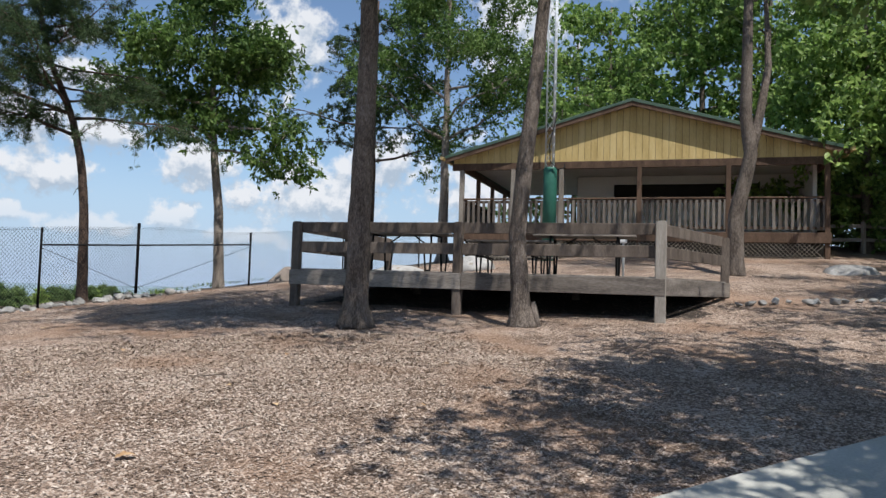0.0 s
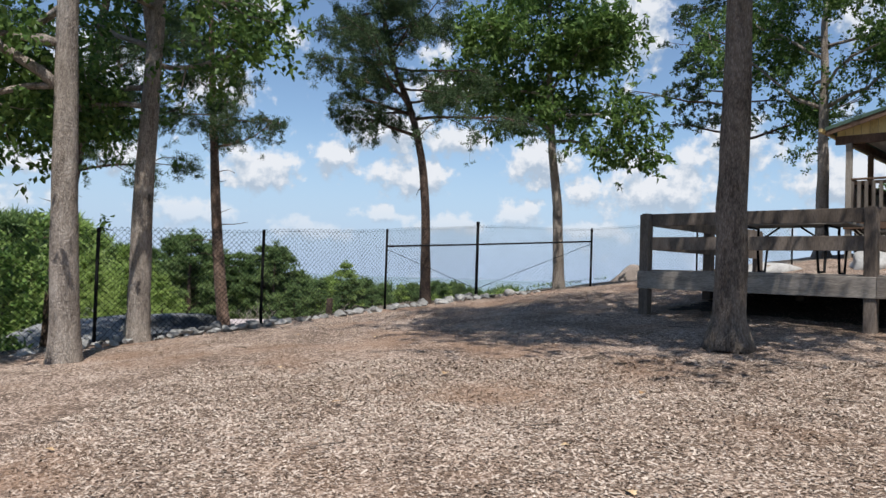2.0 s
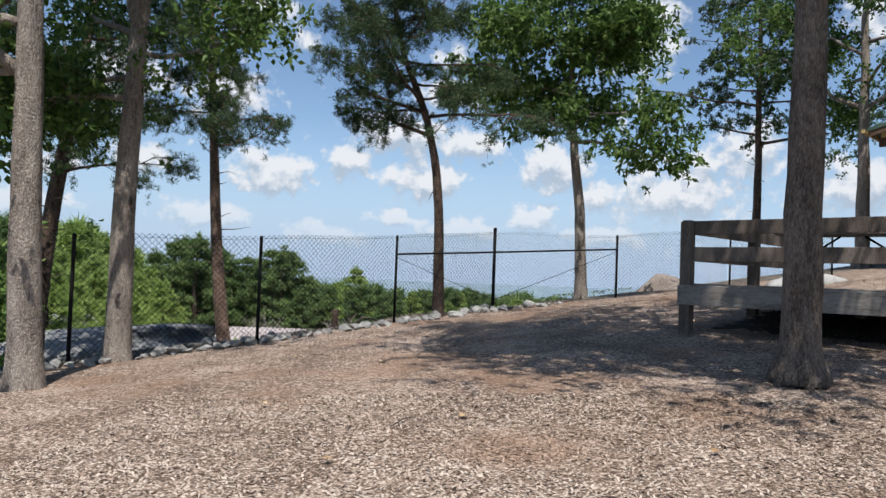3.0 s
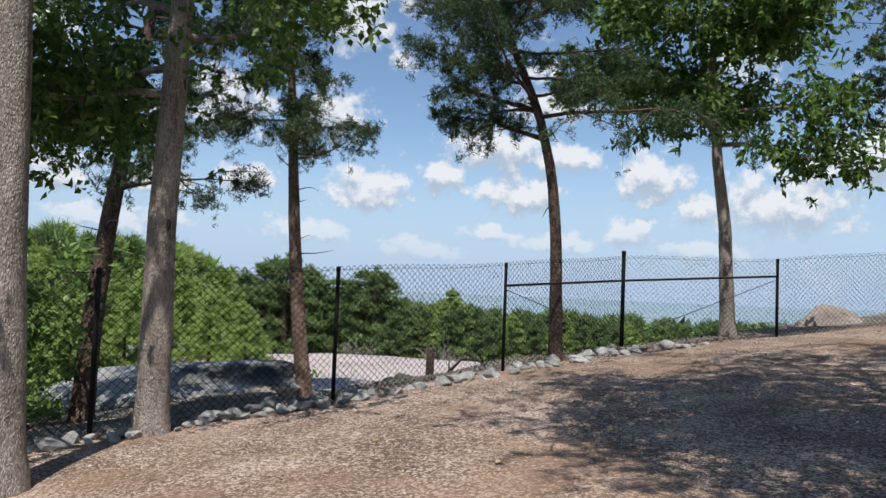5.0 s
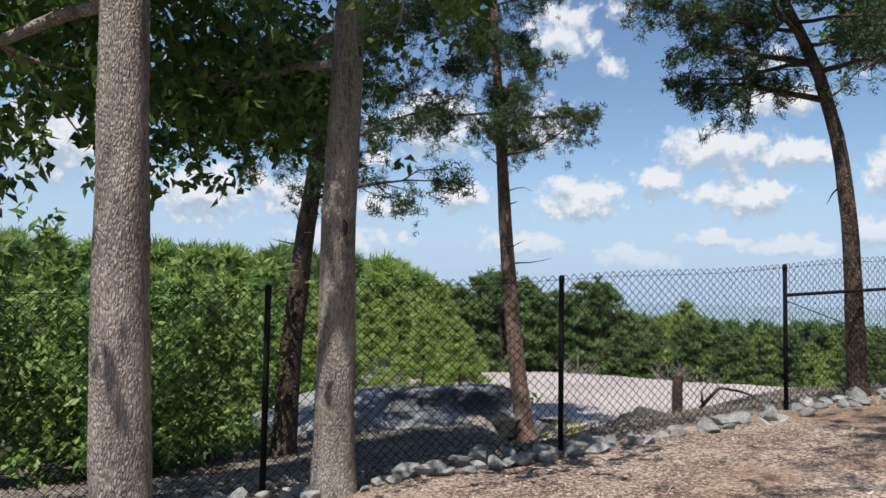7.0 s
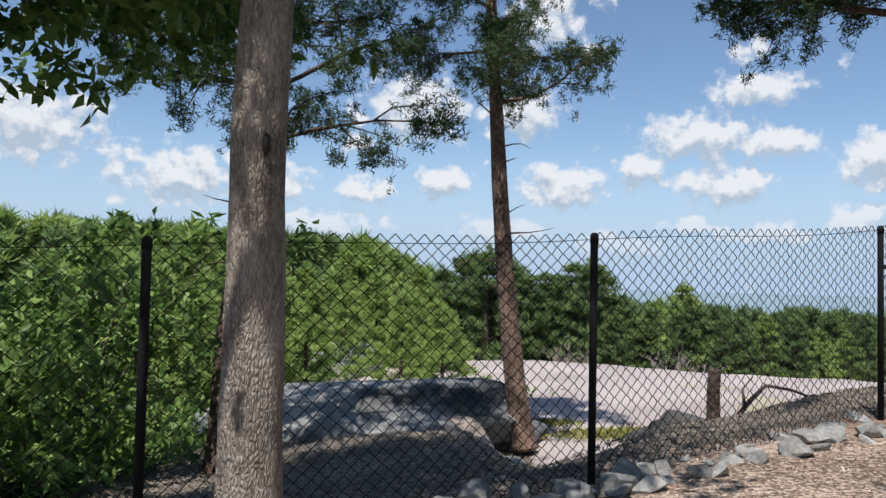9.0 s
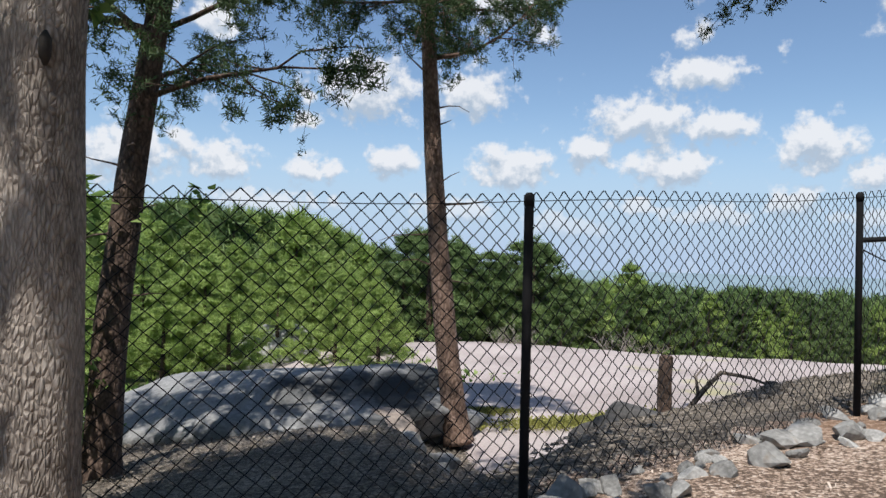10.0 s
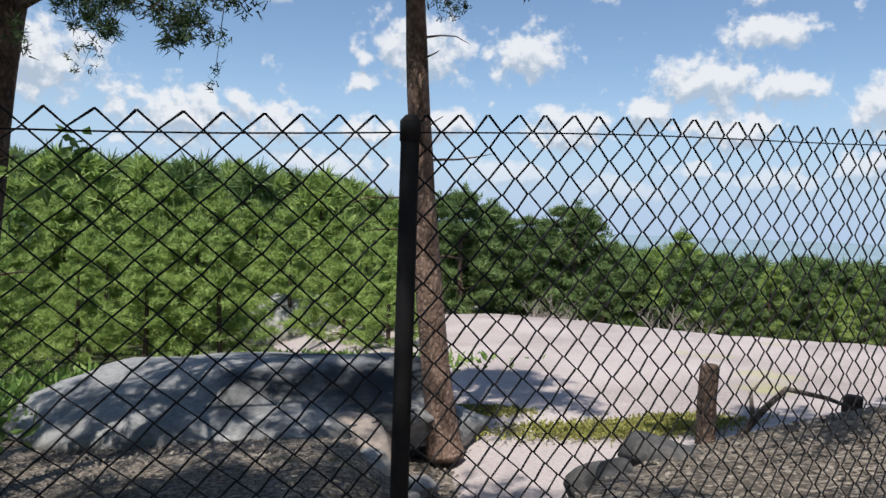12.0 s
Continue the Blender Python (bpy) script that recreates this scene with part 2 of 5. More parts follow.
M_OAKBARK = material("oak_bark", [(0.062, 0.049, 0.040), (0.185, 0.150, 0.124), (0.33, 0.28, 0.24)], 5.0, (1, 1, 0.30), grain=40, bump=1.0, bump_dist=0.045, furrow=58.0)
M_PALEBARK = material("pale_bark", [(0.13, 0.104, 0.085), (0.335, 0.285, 0.24), (0.52, 0.455, 0.395)], 6.0, (1, 1, 0.34), grain=46, bump=1.0, bump_dist=0.045, furrow=66.0)
M_PINEBARK = material("pine_bark", [(0.037, 0.026, 0.021), (0.111, 0.074, 0.056), (0.215, 0.152, 0.118)], 7.0, (1, 1, 0.50), grain=24, bump=1.0, bump_dist=0.05, furrow=26.0)
# reddish bark; sunlight on this trunk is put into its lighter tone
M_REDPINEBARK = material("sunlit_reddish_pine_bark", [(0.085, 0.056, 0.042), (0.225, 0.148, 0.110), (0.37, 0.265, 0.21)], 7.0, (1, 1, 0.50), grain=24, bump=1.0, bump_dist=0.05, furrow=26.0)
M_DARKPINE = material("dark_pine_needle", [(0.072, 0.128, 0.044), (0.155, 0.235, 0.080), (0.25, 0.33, 0.12)], 0.5, grain=5, island=0.4, bump=0, rough=0.6, translucent=0.3)
M_OAKLEAF = material("oak_leaf", [(0.042, 0.088, 0.020), (0.098, 0.175, 0.040), (0.175, 0.265, 0.07)], 0.6, grain=6, island=0.42, bump=0, rough=0.5, translucent=0.45)
# oak leaf made brighter; sunlight on these woods is put into its colour
M_SUNLITLEAF = material("sunlit_oak_leaf", [(0.095, 0.165, 0.038), (0.205, 0.325, 0.078), (0.335, 0.455, 0.135)], 0.6, grain=6, island=0.45, bump=0, rough=0.5, translucent=0.45)
M_PINELEAF = material("pine_needle", [(0.026, 0.052, 0.022), (0.058, 0.102, 0.040), (0.10, 0.15, 0.06)], 0.6, grain=6, island=0.4, bump=0, rough=0.6, translucent=0.25)
M_MOSS = material("moss", [(0.16, 0.16, 0.045), (0.27, 0.27, 0.07), (0.38, 0.37, 0.13)], 2.0, grain=20, island=0.4, bump=0, rough=0.8, translucent=0.2)
M_YOUNGPINE = material("young_pine_needle", [(0.175, 0.26, 0.068), (0.34, 0.45, 0.128), (0.46, 0.57, 0.195)], 0.4, grain=4, island=0.35, bump=0, rough=0.6, translucent=0.4)
M_SHRUBLEAF = material("shrub_leaf", [(0.075, 0.14, 0.034), (0.175, 0.29, 0.068), (0.29, 0.39, 0.12)], 0.6, grain=6, island=0.5, bump=0, rough=0.5, translucent=0.38)
M_DECKWOOD = material("weathered_wood", [(0.085, 0.071, 0.060), (0.20, 0.172, 0.148), (0.37, 0.33, 0.29)], 2.5, (0.5, 0.5, 3.0), grain=34, bump=0.5, obj_random=0.16, bump_dist=0.008)
M_DECKPOST = material("brown_weathered_wood", [(0.062, 0.048, 0.038), (0.13, 0.103, 0.084), (0.23, 0.19, 0.16)], 2.5, (2.5, 2.5, 0.5), grain=34, bump=0.5, obj_random=0.16, bump_dist=0.008)
M_POSTWOOD = material("grey_post_wood", [(0.16, 0.138, 0.115), (0.28, 0.25, 0.215), (0.40, 0.365, 0.32)], 3.0, (2.5, 2.5, 0.4), grain=34, bump=0.5, obj_random=0.16, bump_dist=0.008)
M_BROWNWOOD = material("stained_wood", [(0.060, 0.036, 0.024), (0.115, 0.072, 0.048), (0.19, 0.125, 0.088)], 2.5, (2, 2, 0.5), grain=28, bump=0.4, obj_random=0.18, bump_dist=0.006)
M_SIDING = material("yellow_siding", [(0.40, 0.29, 0.115), (0.56, 0.42, 0.18), (0.66, 0.53, 0.27)], 1.6, (2, 2, 0.35), grain=30, bump=0.3, obj_random=0.14, bump_dist=0.006)
M_ROOF = material("green_roof", [(0.045, 0.085, 0.062), (0.075, 0.125, 0.095), (0.12, 0.17, 0.13)], 2.0, grain=40, bump=0.5)
M_WHITEWALL = material("pale_painted_wall", [(0.62, 0.59, 0.55), (0.73, 0.70, 0.66), (0.80, 0.775, 0.74)], 0.8, grain=30, bump=0.1)
# near-black colour that stands in for shade inside hollows and openings
M_HOLLOWSHADE = material("hollow_shade", [(0.020, 0.018, 0.016), (0.030, 0.026, 0.022), (0.045, 0.038, 0.030)], 2.0, bump=0.1)
M_BALUSTER = material("baluster_wood", [(0.075, 0.062, 0.052), (0.155, 0.132, 0.112), (0.25, 0.22, 0.19)], 3.0, (2.5, 2.5, 0.4), grain=34, bump=0.4, obj_random=0.25, bump_dist=0.006)
M_LATTICE = material("lattice_wood", [(0.34, 0.30, 0.25), (0.47, 0.42, 0.36), (0.56, 0.51, 0.45)], 3.0, grain=30, bump=0.2, obj_random=0.2)
M_BLACK = material("black_coated_steel", [(0.004, 0.004, 0.005), (0.007, 0.007, 0.008), (0.011, 0.011, 0.012)], 6.0, grain=60, bump=0.1, rough=0.85)
M_STEEL = material("galvanised_steel", [(0.46, 0.48, 0.50), (0.56, 0.58, 0.60), (0.66, 0.68, 0.70)], 5.0, grain=40, bump=0.1, rough=0.45, metal=0.3)
M_GREENPIPE = material("green_plastic", [(0.018, 0.095, 0.068), (0.030, 0.13, 0.095), (0.05, 0.17, 0.125)], 3.0, grain=30, bump=0.1, rough=0.5)
M_CONCRETE = material("concrete", [(0.29, 0.292, 0.265), (0.375, 0.372, 0.335), (0.45, 0.445, 0.405)], 1.2, grain=50, bump=0.25, bump_dist=0.006)
M_WHITEBOX = material("white_plastic", [(0.62, 0.63, 0.64), (0.70, 0.71, 0.72), (0.76, 0.77, 0.78)], 3.0, grain=30, bump=0.05, rough=0.45)
M_BLUEBOX = material("blue_grey_metal", [(0.12, 0.20, 0.27), (0.16, 0.26, 0.34), (0.20, 0.31, 0.39)], 3.0, grain=30, bump=0.05, rough=0.45)


# ---- building tools ----
class Shape:
    """Vertices and faces gathered for one mesh."""

    def __init__(self):
        self.v, self.f = [], []

    def box(self, m, sx, sy, sz, bevel=0.0):
        """A box centred on the pose m; with a bevel its long edges are chamfered."""
        i = len(self.v)
        x, y, z = sx / 2, sy / 2, sz / 2
        if not bevel:
            for a in (-x, x):
                for b in (-y, y):
                    for c in (-z, z):
                        self.v.append(tuple(m @ Vector((a, b, c))))
            for q in ((0, 1, 3, 2), (4, 6, 7, 5), (0, 4, 5, 1), (2, 3, 7, 6), (0, 2, 6, 4), (1, 5, 7, 3)):
                self.f.append(tuple(i + k for k in q))
            return self
        k = bevel
        ring = [(-y + k, -z), (y - k, -z), (y, -z + k), (y, z - k), (y - k, z), (-y + k, z), (-y, z - k), (-y, -z + k)]
        for a in (-x, x):
            for b, c in ring:
                self.v.append(tuple(m @ Vector((a, b, c))))
        for j in range(8):
            n = (j + 1) % 8
            self.f.append((i + j, i + n, i + 8 + n, i + 8 + j))
        self.f.append(tuple(i + 7 - j for j in range(8)))
        self.f.append(tuple(i + 8 + j for j in range(8)))
        return self

    def beam(self, a, b, width, height, bevel=0.006, up=(0, 0, 1)):
        """A board from a to b, height measured along up."""
        a, b = Vector(a), Vector(b)
        d = (b - a).normalized()
        s = Vector(up).cross(d)
        s = s.normalized() if s.length > 1e-4 else Vector((0, 1, 0)).cross(d).normalized()
        t = d.cross(s)
        m = Matrix((d, s, t)).transposed().to_4x4()
        m.translation = (a + b) / 2
        return self.box(m, (b - a).length, width, height, bevel)

    def tube(self, points, radii, sides=8, wobble=0.0, rng=None, caps=True):
        """A round limb along points."""
        pts = [Vector(p) for p in points]
        n0 = len(self.v)
        side = None
        for k, p in enumerate(pts):
            d = (pts[min(k + 1, len(pts) - 1)] - pts[max(k - 1, 0)]).normalized()
            if side is None:
                side = d.orthogonal().normalized()
            side = (side - d * side.dot(d)).normalized()
            other = d.cross(side)
            for j in range(sides):
                a = 2 * math.pi * j / sides
                r = radii[k] * (1 + (rng.uniform(-wobble, wobble) if rng else 0))
                self.v.append(tuple(p + r * (math.cos(a) * side + math.sin(a) * other)))
        for k in range(len(pts) - 1):
            for j in range(sides):
                n = (j + 1) % sides
                i = n0 + k * sides
                self.f.append((i + j, i + n, i + sides + n, i + sides + j))
        if caps:
            self.f.append(tuple(n0 + sides - 1 - j for j in range(sides)))
            i = n0 + (len(pts) - 1) * sides
            self.f.append(tuple(i + j for j in range(sides)))
        return self

    def mesh(self, name, mat, smooth=False):
        me = bpy.data.meshes.new(name)
        me.from_pydata(self.v, [], self.f)
        me.materials.append(mat)
        if smooth:
            me.polygons.foreach_set("use_smooth", [True] * len(me.polygons))
        me.update()
        return me


def part(name, shape, mat, parent=None, label="", smooth=False):
    ob = new(name, shape.mesh(name, mat, smooth))
    if parent is not None:
        ob.parent = parent
    return tagged(ob, label)


def root(name, x, y, z, label, category, group="", kind="", rz=0):
    ob = new(name)
    ob.empty_display_size = 0.2
    ob.matrix_basis = pose(x, y, z, 0, 0, rz)
    return tagged(ob, label, category, group, kind)


def smooth(a, b, x):
    t = np.clip((x - a) / (b - a), 0, 1)
    return t * t * (3 - 2 * t)


def quads(name, centers, length, width, rng, mat, droop=0.3, fold=0.25):
    """Many small leaves as folded pairs of triangles, one mesh."""
    n = len(centers)
    d = rng.normal(size=(n, 3))
    d[:, 2] -= droop
    d /= np.linalg.norm(d, axis=1)[:, None]
    s = np.cross(d, rng.normal(size=(n, 3)))
    s /= np.linalg.norm(s, axis=1)[:, None]
    up = np.cross(d, s)
    L = (length * rng.uniform(0.6, 1.3, n))[:, None]
    W = (width * rng.uniform(0.7, 1.3, n))[:, None]
    mid = centers + d * L * 0.45
    v = np.stack([centers, mid + s * W / 2 + up * W * fold, centers + d * L, mid - s * W / 2 + up * W * fold], 1).reshape(-1, 3)
    i = np.arange(n) * 4
    f = np.stack([np.stack([i, i + 1, i + 2], 1), np.stack([i, i + 2, i + 3], 1)], 1).reshape(-1, 3)
    return mesh_np(name, v, f, mat)


def needles(name, centers, length, width, rng, mat, lift=0.3):
    """Many pine needles, each one slender triangle."""
    n = len(centers)
    d = rng.normal(size=(n, 3))
    d[:, 2] += lift
    d /= np.linalg.norm(d, axis=1)[:, None]
    s = np.cross(d, rng.normal(size=(n, 3)))
    s /= np.linalg.norm(s, axis=1)[:, None]
    L = (length * rng.uniform(0.7, 1.2, n))[:, None]
    v = np.stack([centers - s * width / 2, centers + s * width / 2, centers + d * L], 1).reshape(-1, 3)
    return mesh_np(name, v, np.arange(n * 3).reshape(-1, 3), mat)


def mesh_np(name, v, f, mat):
    k = f.shape[1]
    me = bpy.data.meshes.new(name)
    me.vertices.add(len(v))
    me.vertices.foreach_set("co", np.asarray(v, dtype=np.float32).ravel())
    me.loops.add(f.size)
    me.loops.foreach_set("vertex_index", np.asarray(f, dtype=np.int32).ravel())
    me.polygons.add(len(f))
    me.polygons.foreach_set("loop_start", np.arange(len(f), dtype=np.int32) * k)
    me.update(calc_edges=True)
    me.materials.append(mat)
    return me


# ---- ground ----
F1, F2, F3, F4, F5 = (-6.34, 13.13), (-4.62, 15.50), (-2.86, 18.10), (-1.10, 20.65), (1.75, 21.85)


def outside(x, y):
    q1 = (x - F2[0]) * -0.81 + (y - F2[1]) * 0.585
    q2 = (x - F4[0]) * -0.397 + (y - F4[1]) * 0.918
    return q1, q2


def land(x, y):
    """The ground's height, for numbers or arrays."""
    x, y = np.asarray(x, float), np.asarray(y, float)
    cx, cy = np.clip(x, -9, 22), np.clip(y, -6, 28)
    h = -0.48 + 0.0101 * cx + 0.1251 * cy + 0.00559 * cx * cy - 0.00113 * cx * cx - 0.00293 * cy * cy
    q1, q2 = outside(x, y)
    w = smooth(0.6, 6.0, q1)
    low = -0.85 - 1.1 * smooth(6, 22, q1)
    h = h * (1 - w) + low * w
    h = h - 1.2 * smooth(3.0, 9.0, q2) * (1 - w)
    h = h - 0.24 * np.exp(-((x - 6.0) ** 2 + (y - 12.8) ** 2) / 20.0)
    fall = y + 0.35 * x
    h = h + 0.40 * np.exp(-((x + 8.0) ** 2 + (y - 18.4) ** 2) / 4.5) - 7.0 * smooth(30, 80, fall) + 0.14 * np.exp(-((x + 3.3) ** 2 + (y - 20.3) ** 2) / 1.3)
    # the bank drops to the granite between the mound and the stump
    dip = smooth(0.0, 0.8, -(x + 4.9) + (y - 16.9) * 0.09) * smooth(-0.55, 0.35, (x + 6.4) * 0.83 + (y - 18.2) * 0.55)
    h = h * (1 - dip) + np.minimum(h, -0.9) * dip
    r = np.hypot(x, y - 10)
    return h - 50 * smooth(95, 600, r)


def land_at(x, y):
    return float(land(x, y))


def axis(lo, hi, step, far):
    mid = np.arange(lo, hi + 1e-6, step)
    out, d, p = [], step, hi
    while p < far:
        d *= 1.13
        p += d
        out.append(p)
    left, d, p = [], step, lo
    while p > -far:
        d *= 1.13
        p -= d
        left.append(p)
    return np.concatenate([left[::-1], mid, out])


GX, GY = axis(-18, 22, 0.22, 4400), axis(-4, 32, 0.22, 4400)
gx, gy = np.meshgrid(GX, GY)
gz = land(gx, gy)
near = (np.hypot(gx, gy - 12) < 40)
bumps = np.zeros_like(gz)
idx = np.argwhere(near)
for a, b in idx:
    p = Vector((gx[a, b], gy[a, b], 0))
    bumps[a, b] = 0.035 * noise.noise(p * 0.7) + 0.018 * noise.noise(p * 2.6)
gz = gz + bumps
nx, ny = len(GX), len(GY)
gv = np.stack([gx, gy, gz], -1).reshape(-1, 3)
ii = (np.arange(ny - 1)[:, None] * nx + np.arange(nx - 1)[None, :]).ravel()
gf = np.stack([ii, ii + 1, ii + nx + 1, ii + nx], 1)
ground = new("ground", mesh_np("ground", gv, gf, M_MULCH))
for m in (M_LITTER, M_WOODLAND, M_FARHAZE, M_DECKSHADE):
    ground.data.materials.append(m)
fx, fy = gv[gf].mean(1)[:, 0], gv[gf].mean(1)[:, 1]
q1, q2 = outside(fx, fy)
slot = np.zeros(len(gf), dtype=np.int32)
slot[np.maximum(q1, q2) > 0.35] = 1
slot[(np.maximum(q1, q2) > 9) | (np.hypot(fx, fy - 12) > 45)] = 2
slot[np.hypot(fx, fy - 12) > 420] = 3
# the deck's shade painted on the ground inside its outline
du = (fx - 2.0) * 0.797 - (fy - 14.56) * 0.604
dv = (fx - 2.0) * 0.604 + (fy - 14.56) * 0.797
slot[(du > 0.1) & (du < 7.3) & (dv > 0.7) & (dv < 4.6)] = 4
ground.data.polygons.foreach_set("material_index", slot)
ground.data.polygons.foreach_set("use_smooth", [True] * len(gf))
tagged(ground, "brown wood-chip mulch ground sloping gently uphill", "ground", kind="structure")

# loose wood chips
rng = np.random.default_rng(5)
n = 270000
n3 = n // 4
px = np.concatenate([rng.uniform(-9, 9, n3), rng.uniform(-3.5, 3.8, 2 * n3 + n3 // 2), rng.uniform(4, 19, n3 // 2)])
py = np.concatenate([rng.uniform(3, 22, n3), rng.uniform(3.0, 10.5, 2 * n3 + n3 // 2), rng.uniform(5, 21, n3 // 2)])
a1, a2 = outside(px, py)
ok = (np.maximum(a1, a2) < 0.2) & ~((py < 0.25 * px + 3.6) & (px > 0.9))
px, py = px[ok], py[ok]
pz = land(px, py)
pz = pz + np.array([0.035 * noise.noise(Vector((a, b, 0)) * 0.7) + 0.018 * noise.noise(Vector((a, b, 0)) * 2.6) for a, b in zip(px, py)])
n = len(px)
ang = rng.uniform(0, 2 * math.pi, n)
tilt = rng.normal(0, 0.20, n)
roll_ = rng.normal(0, 0.22, n)
L = rng.gamma(2.3, 0.0034, n) + 0.005
W = rng.uniform(0.003, 0.009, n)
dvec = np.stack([np.cos(ang), np.sin(ang), tilt], 1) * L[:, None]
svec = np.stack([-np.sin(ang), np.cos(ang), roll_], 1) * W[:, None]
c = np.stack([px, py, pz + 0.003 + np.abs(tilt) * L * 0.5], 1)
v = np.stack([c - dvec - svec * 0.6, c + dvec * 0.9 - svec, c + dvec + svec * 0.7, c - dvec * 0.8 + svec], 1).reshape(-1, 3)
i = np.arange(n) * 4
chips = new("wood_chips", mesh_np("wood_chips", v, np.stack([i, i + 1, i + 2, i + 3], 1), M_CHIP))
nl = 110000
qx, qy = rng.uniform(-14, 1, nl), rng.uniform(9, 25, nl)
b1, b2 = outside(qx, qy)
ok = (np.maximum(b1, b2) > 0.1) & (np.maximum(b1, b2) < 6.5)
qx, qy = qx[ok], qy[ok]
nl = len(qx)
ga = rng.uniform(0, 2 * math.pi, nl)
lc = np.stack([qx, qy, land(qx, qy) + rng.uniform(0.005, 0.03, nl)], 1)
ld = np.stack([np.cos(ga), np.sin(ga), rng.normal(0, 0.25, nl)], 1) * rng.uniform(0.010, 0.032, nl)[:, None]
ls = np.stack([-np.sin(ga), np.cos(ga), rng.normal(0, 0.25, nl)], 1) * rng.uniform(0.007, 0.022, nl)[:, None]
lv = np.stack([lc - ld, lc + ls, lc + ld, lc - ls], 1).reshape(-1, 3)
li = np.arange(nl) * 4
litter = new("leaf_litter", mesh_np("leaf_litter", lv, np.stack([li, li + 1, li + 2, li + 3], 1), M_DEADLEAF))
tagged(litter, "dry grey-brown leaves and twigs beyond the fence", "leaf litter", kind="stuff")
tagged(chips, "loose tan and grey wood chips scattered over the ground", "wood chips", kind="stuff")

# concrete path
path = Shape()
PTS = [(1.0, 3.76), (2.43, 4.11), (3.51, 4.38), (4.97, 4.72), (9.0, 5.7), (14.0, 6.8), (22.0, 8.6)]
for k, (x, y) in enumerate(PTS):
    for off in (0.0, -2.0):
        z = land_at(x, y + off) + 0.05
        path.v += [(x, y + off, z), (x, y + off, z - 0.14)]
for k in range(len(PTS) - 1):
    i = 4 * k
    path.f += [(i, i + 2, i + 6, i + 4), (i, i + 4, i + 5, i + 1), (i + 2, i + 3, i + 7, i + 6)]
path.f.append((0, 1, 3, 2))
tagged(part("pavement", path, M_CONCRETE), "pale grey concrete footpath beside the mulch", "footpath", kind="structure")


# ---- chain-link fence ----
def fence_bay(a, b, za, zb, ha, hb, parent):
    """One stretch of woven wire: upright zigzag wires hooked into each other."""
    a, b = Vector((*a, 0)), Vector((*b, 0))
    run = (b - a).length
    d = (b - a) / run
    out = Vector((-d.y, d.x, 0))
    w = 0.099
    rows = 2 * round(max(ha, hb) / 0.096) + 1
    count = int(run / (w / 2))
    s = Shape()
    r = 0.0039

    def knot(i, j, bulge):
        u = i * w / 2 + 0.004 * math.sin(i * 1.7 + j * 0.9)
        base = za + (zb - za) * u / run + 0.012 * math.sin(u * 2.1)
        return a + d * u + Vector((0, 0, base + j * (ha + (hb - ha) * u / run) / rows)) + out * bulge

    for i in range(0, count - 1, 2):
        pts = [knot(i + (j % 2), j, 0.005 * (1 if j % 2 else -1)) for j in range(rows + 1)]
        s.tube(pts, [r] * len(pts), 4, caps=False)
        pts = [knot(i + 2 - (j % 2), j, 0.005 * (-1 if j % 2 else 1)) for j in range(rows + 1)]
        s.tube(pts, [r] * len(pts), 4, caps=False)
    part("mesh_wire", s, M_BLACK, parent, "black diamond chain-link mesh")
    t = Shape()
    pts = [knot(k * count / 12, rows - 1, 0.006) - Vector((0, 0, 0.012 * math.sin(math.pi * k / 12))) for k in range(13)]
    t.tube(pts, [0.0032] * 13, 4)
    part("tension_wire", t, M_BLACK, parent)


fence = root("chain_link_fence", *F2, land_at(*F2), "black chain-link fence along the edge of the slope", "fence")
fence_inv = Vector((*F2, land_at(*F2)))
POSTS = [((-11.5, 6.0), 0.0, 1.76, 0.027), ((-9.78, 8.39), 0.0, 1.76, 0.027), ((-8.06, 10.76), 0.02, 1.76, 0.027), (F1, 0.09, 1.78, 0.027), (F2, 0.27, 1.745, 0.027),
         (F3, 0.60, 1.62, 0.026), (F4, 0.84, 1.75, 0.037), (F5, 0.91, 1.66, 0.028), ((4.65, 23.1), 1.25, 1.66, 0.024),
         ((7.5, 24.3), 1.6, 1.66, 0.024)]
for k, ((x, y), z, hgt, r) in enumerate(POSTS):
    s = Shape()
    s.tube([Vector((x, y, z - 0.3)) - fence_inv, Vector((x, y, z + hgt - 0.02)) - fence_inv, Vector((x, y, z + hgt)) - fence_inv], [r, r, r * 0.75], 14)
    post = part("post", s, M_BLACK, fence, "", True)
    cap = Shape()
    cap.tube([Vector((x, y, z + hgt - 0.06)) - fence_inv, Vector((x, y, z + hgt - 0.005)) - fence_inv, Vector((x, y, z + hgt + 0.012)) - fence_inv], [r * 1.12, r * 1.12, r * 0.6], 14)
    part("cap", cap, M_BLACK, post, "", True)
for k in range(len(POSTS) - 1):
    (a, za, ha, _), (b, zb, hb, _) = POSTS[k], POSTS[k + 1]
    a_, b_ = (a[0] - F2[0], a[1] - F2[1]), (b[0] - F2[0], b[1] - F2[1])
    fence_bay(a_, b_, za - fence_inv.z, zb - fence_inv.z, min(ha, 1.79 if a != F4 else 1.66) + 0.012, min(hb, 1.79 if b != F4 else 1.66) + 0.012, fence)


def rod(name, a, b, r, parent, origin):
    s = Shape()
    s.tube([Vector(a) - origin, Vector(b) - origin], [r, r], 8)
    return part(name, s, M_BLACK, parent)


rod("brace_rail", (*F3, 1.86), (*F4, 2.04), 0.021, fence, fence_inv)
rod("brace_rail", (*F4, 2.04), (*F5, 2.24), 0.021, fence, fence_inv)
rod("truss_rod", (*F3, 1.80), (*F4, 0.95), 0.006, fence, fence_inv)
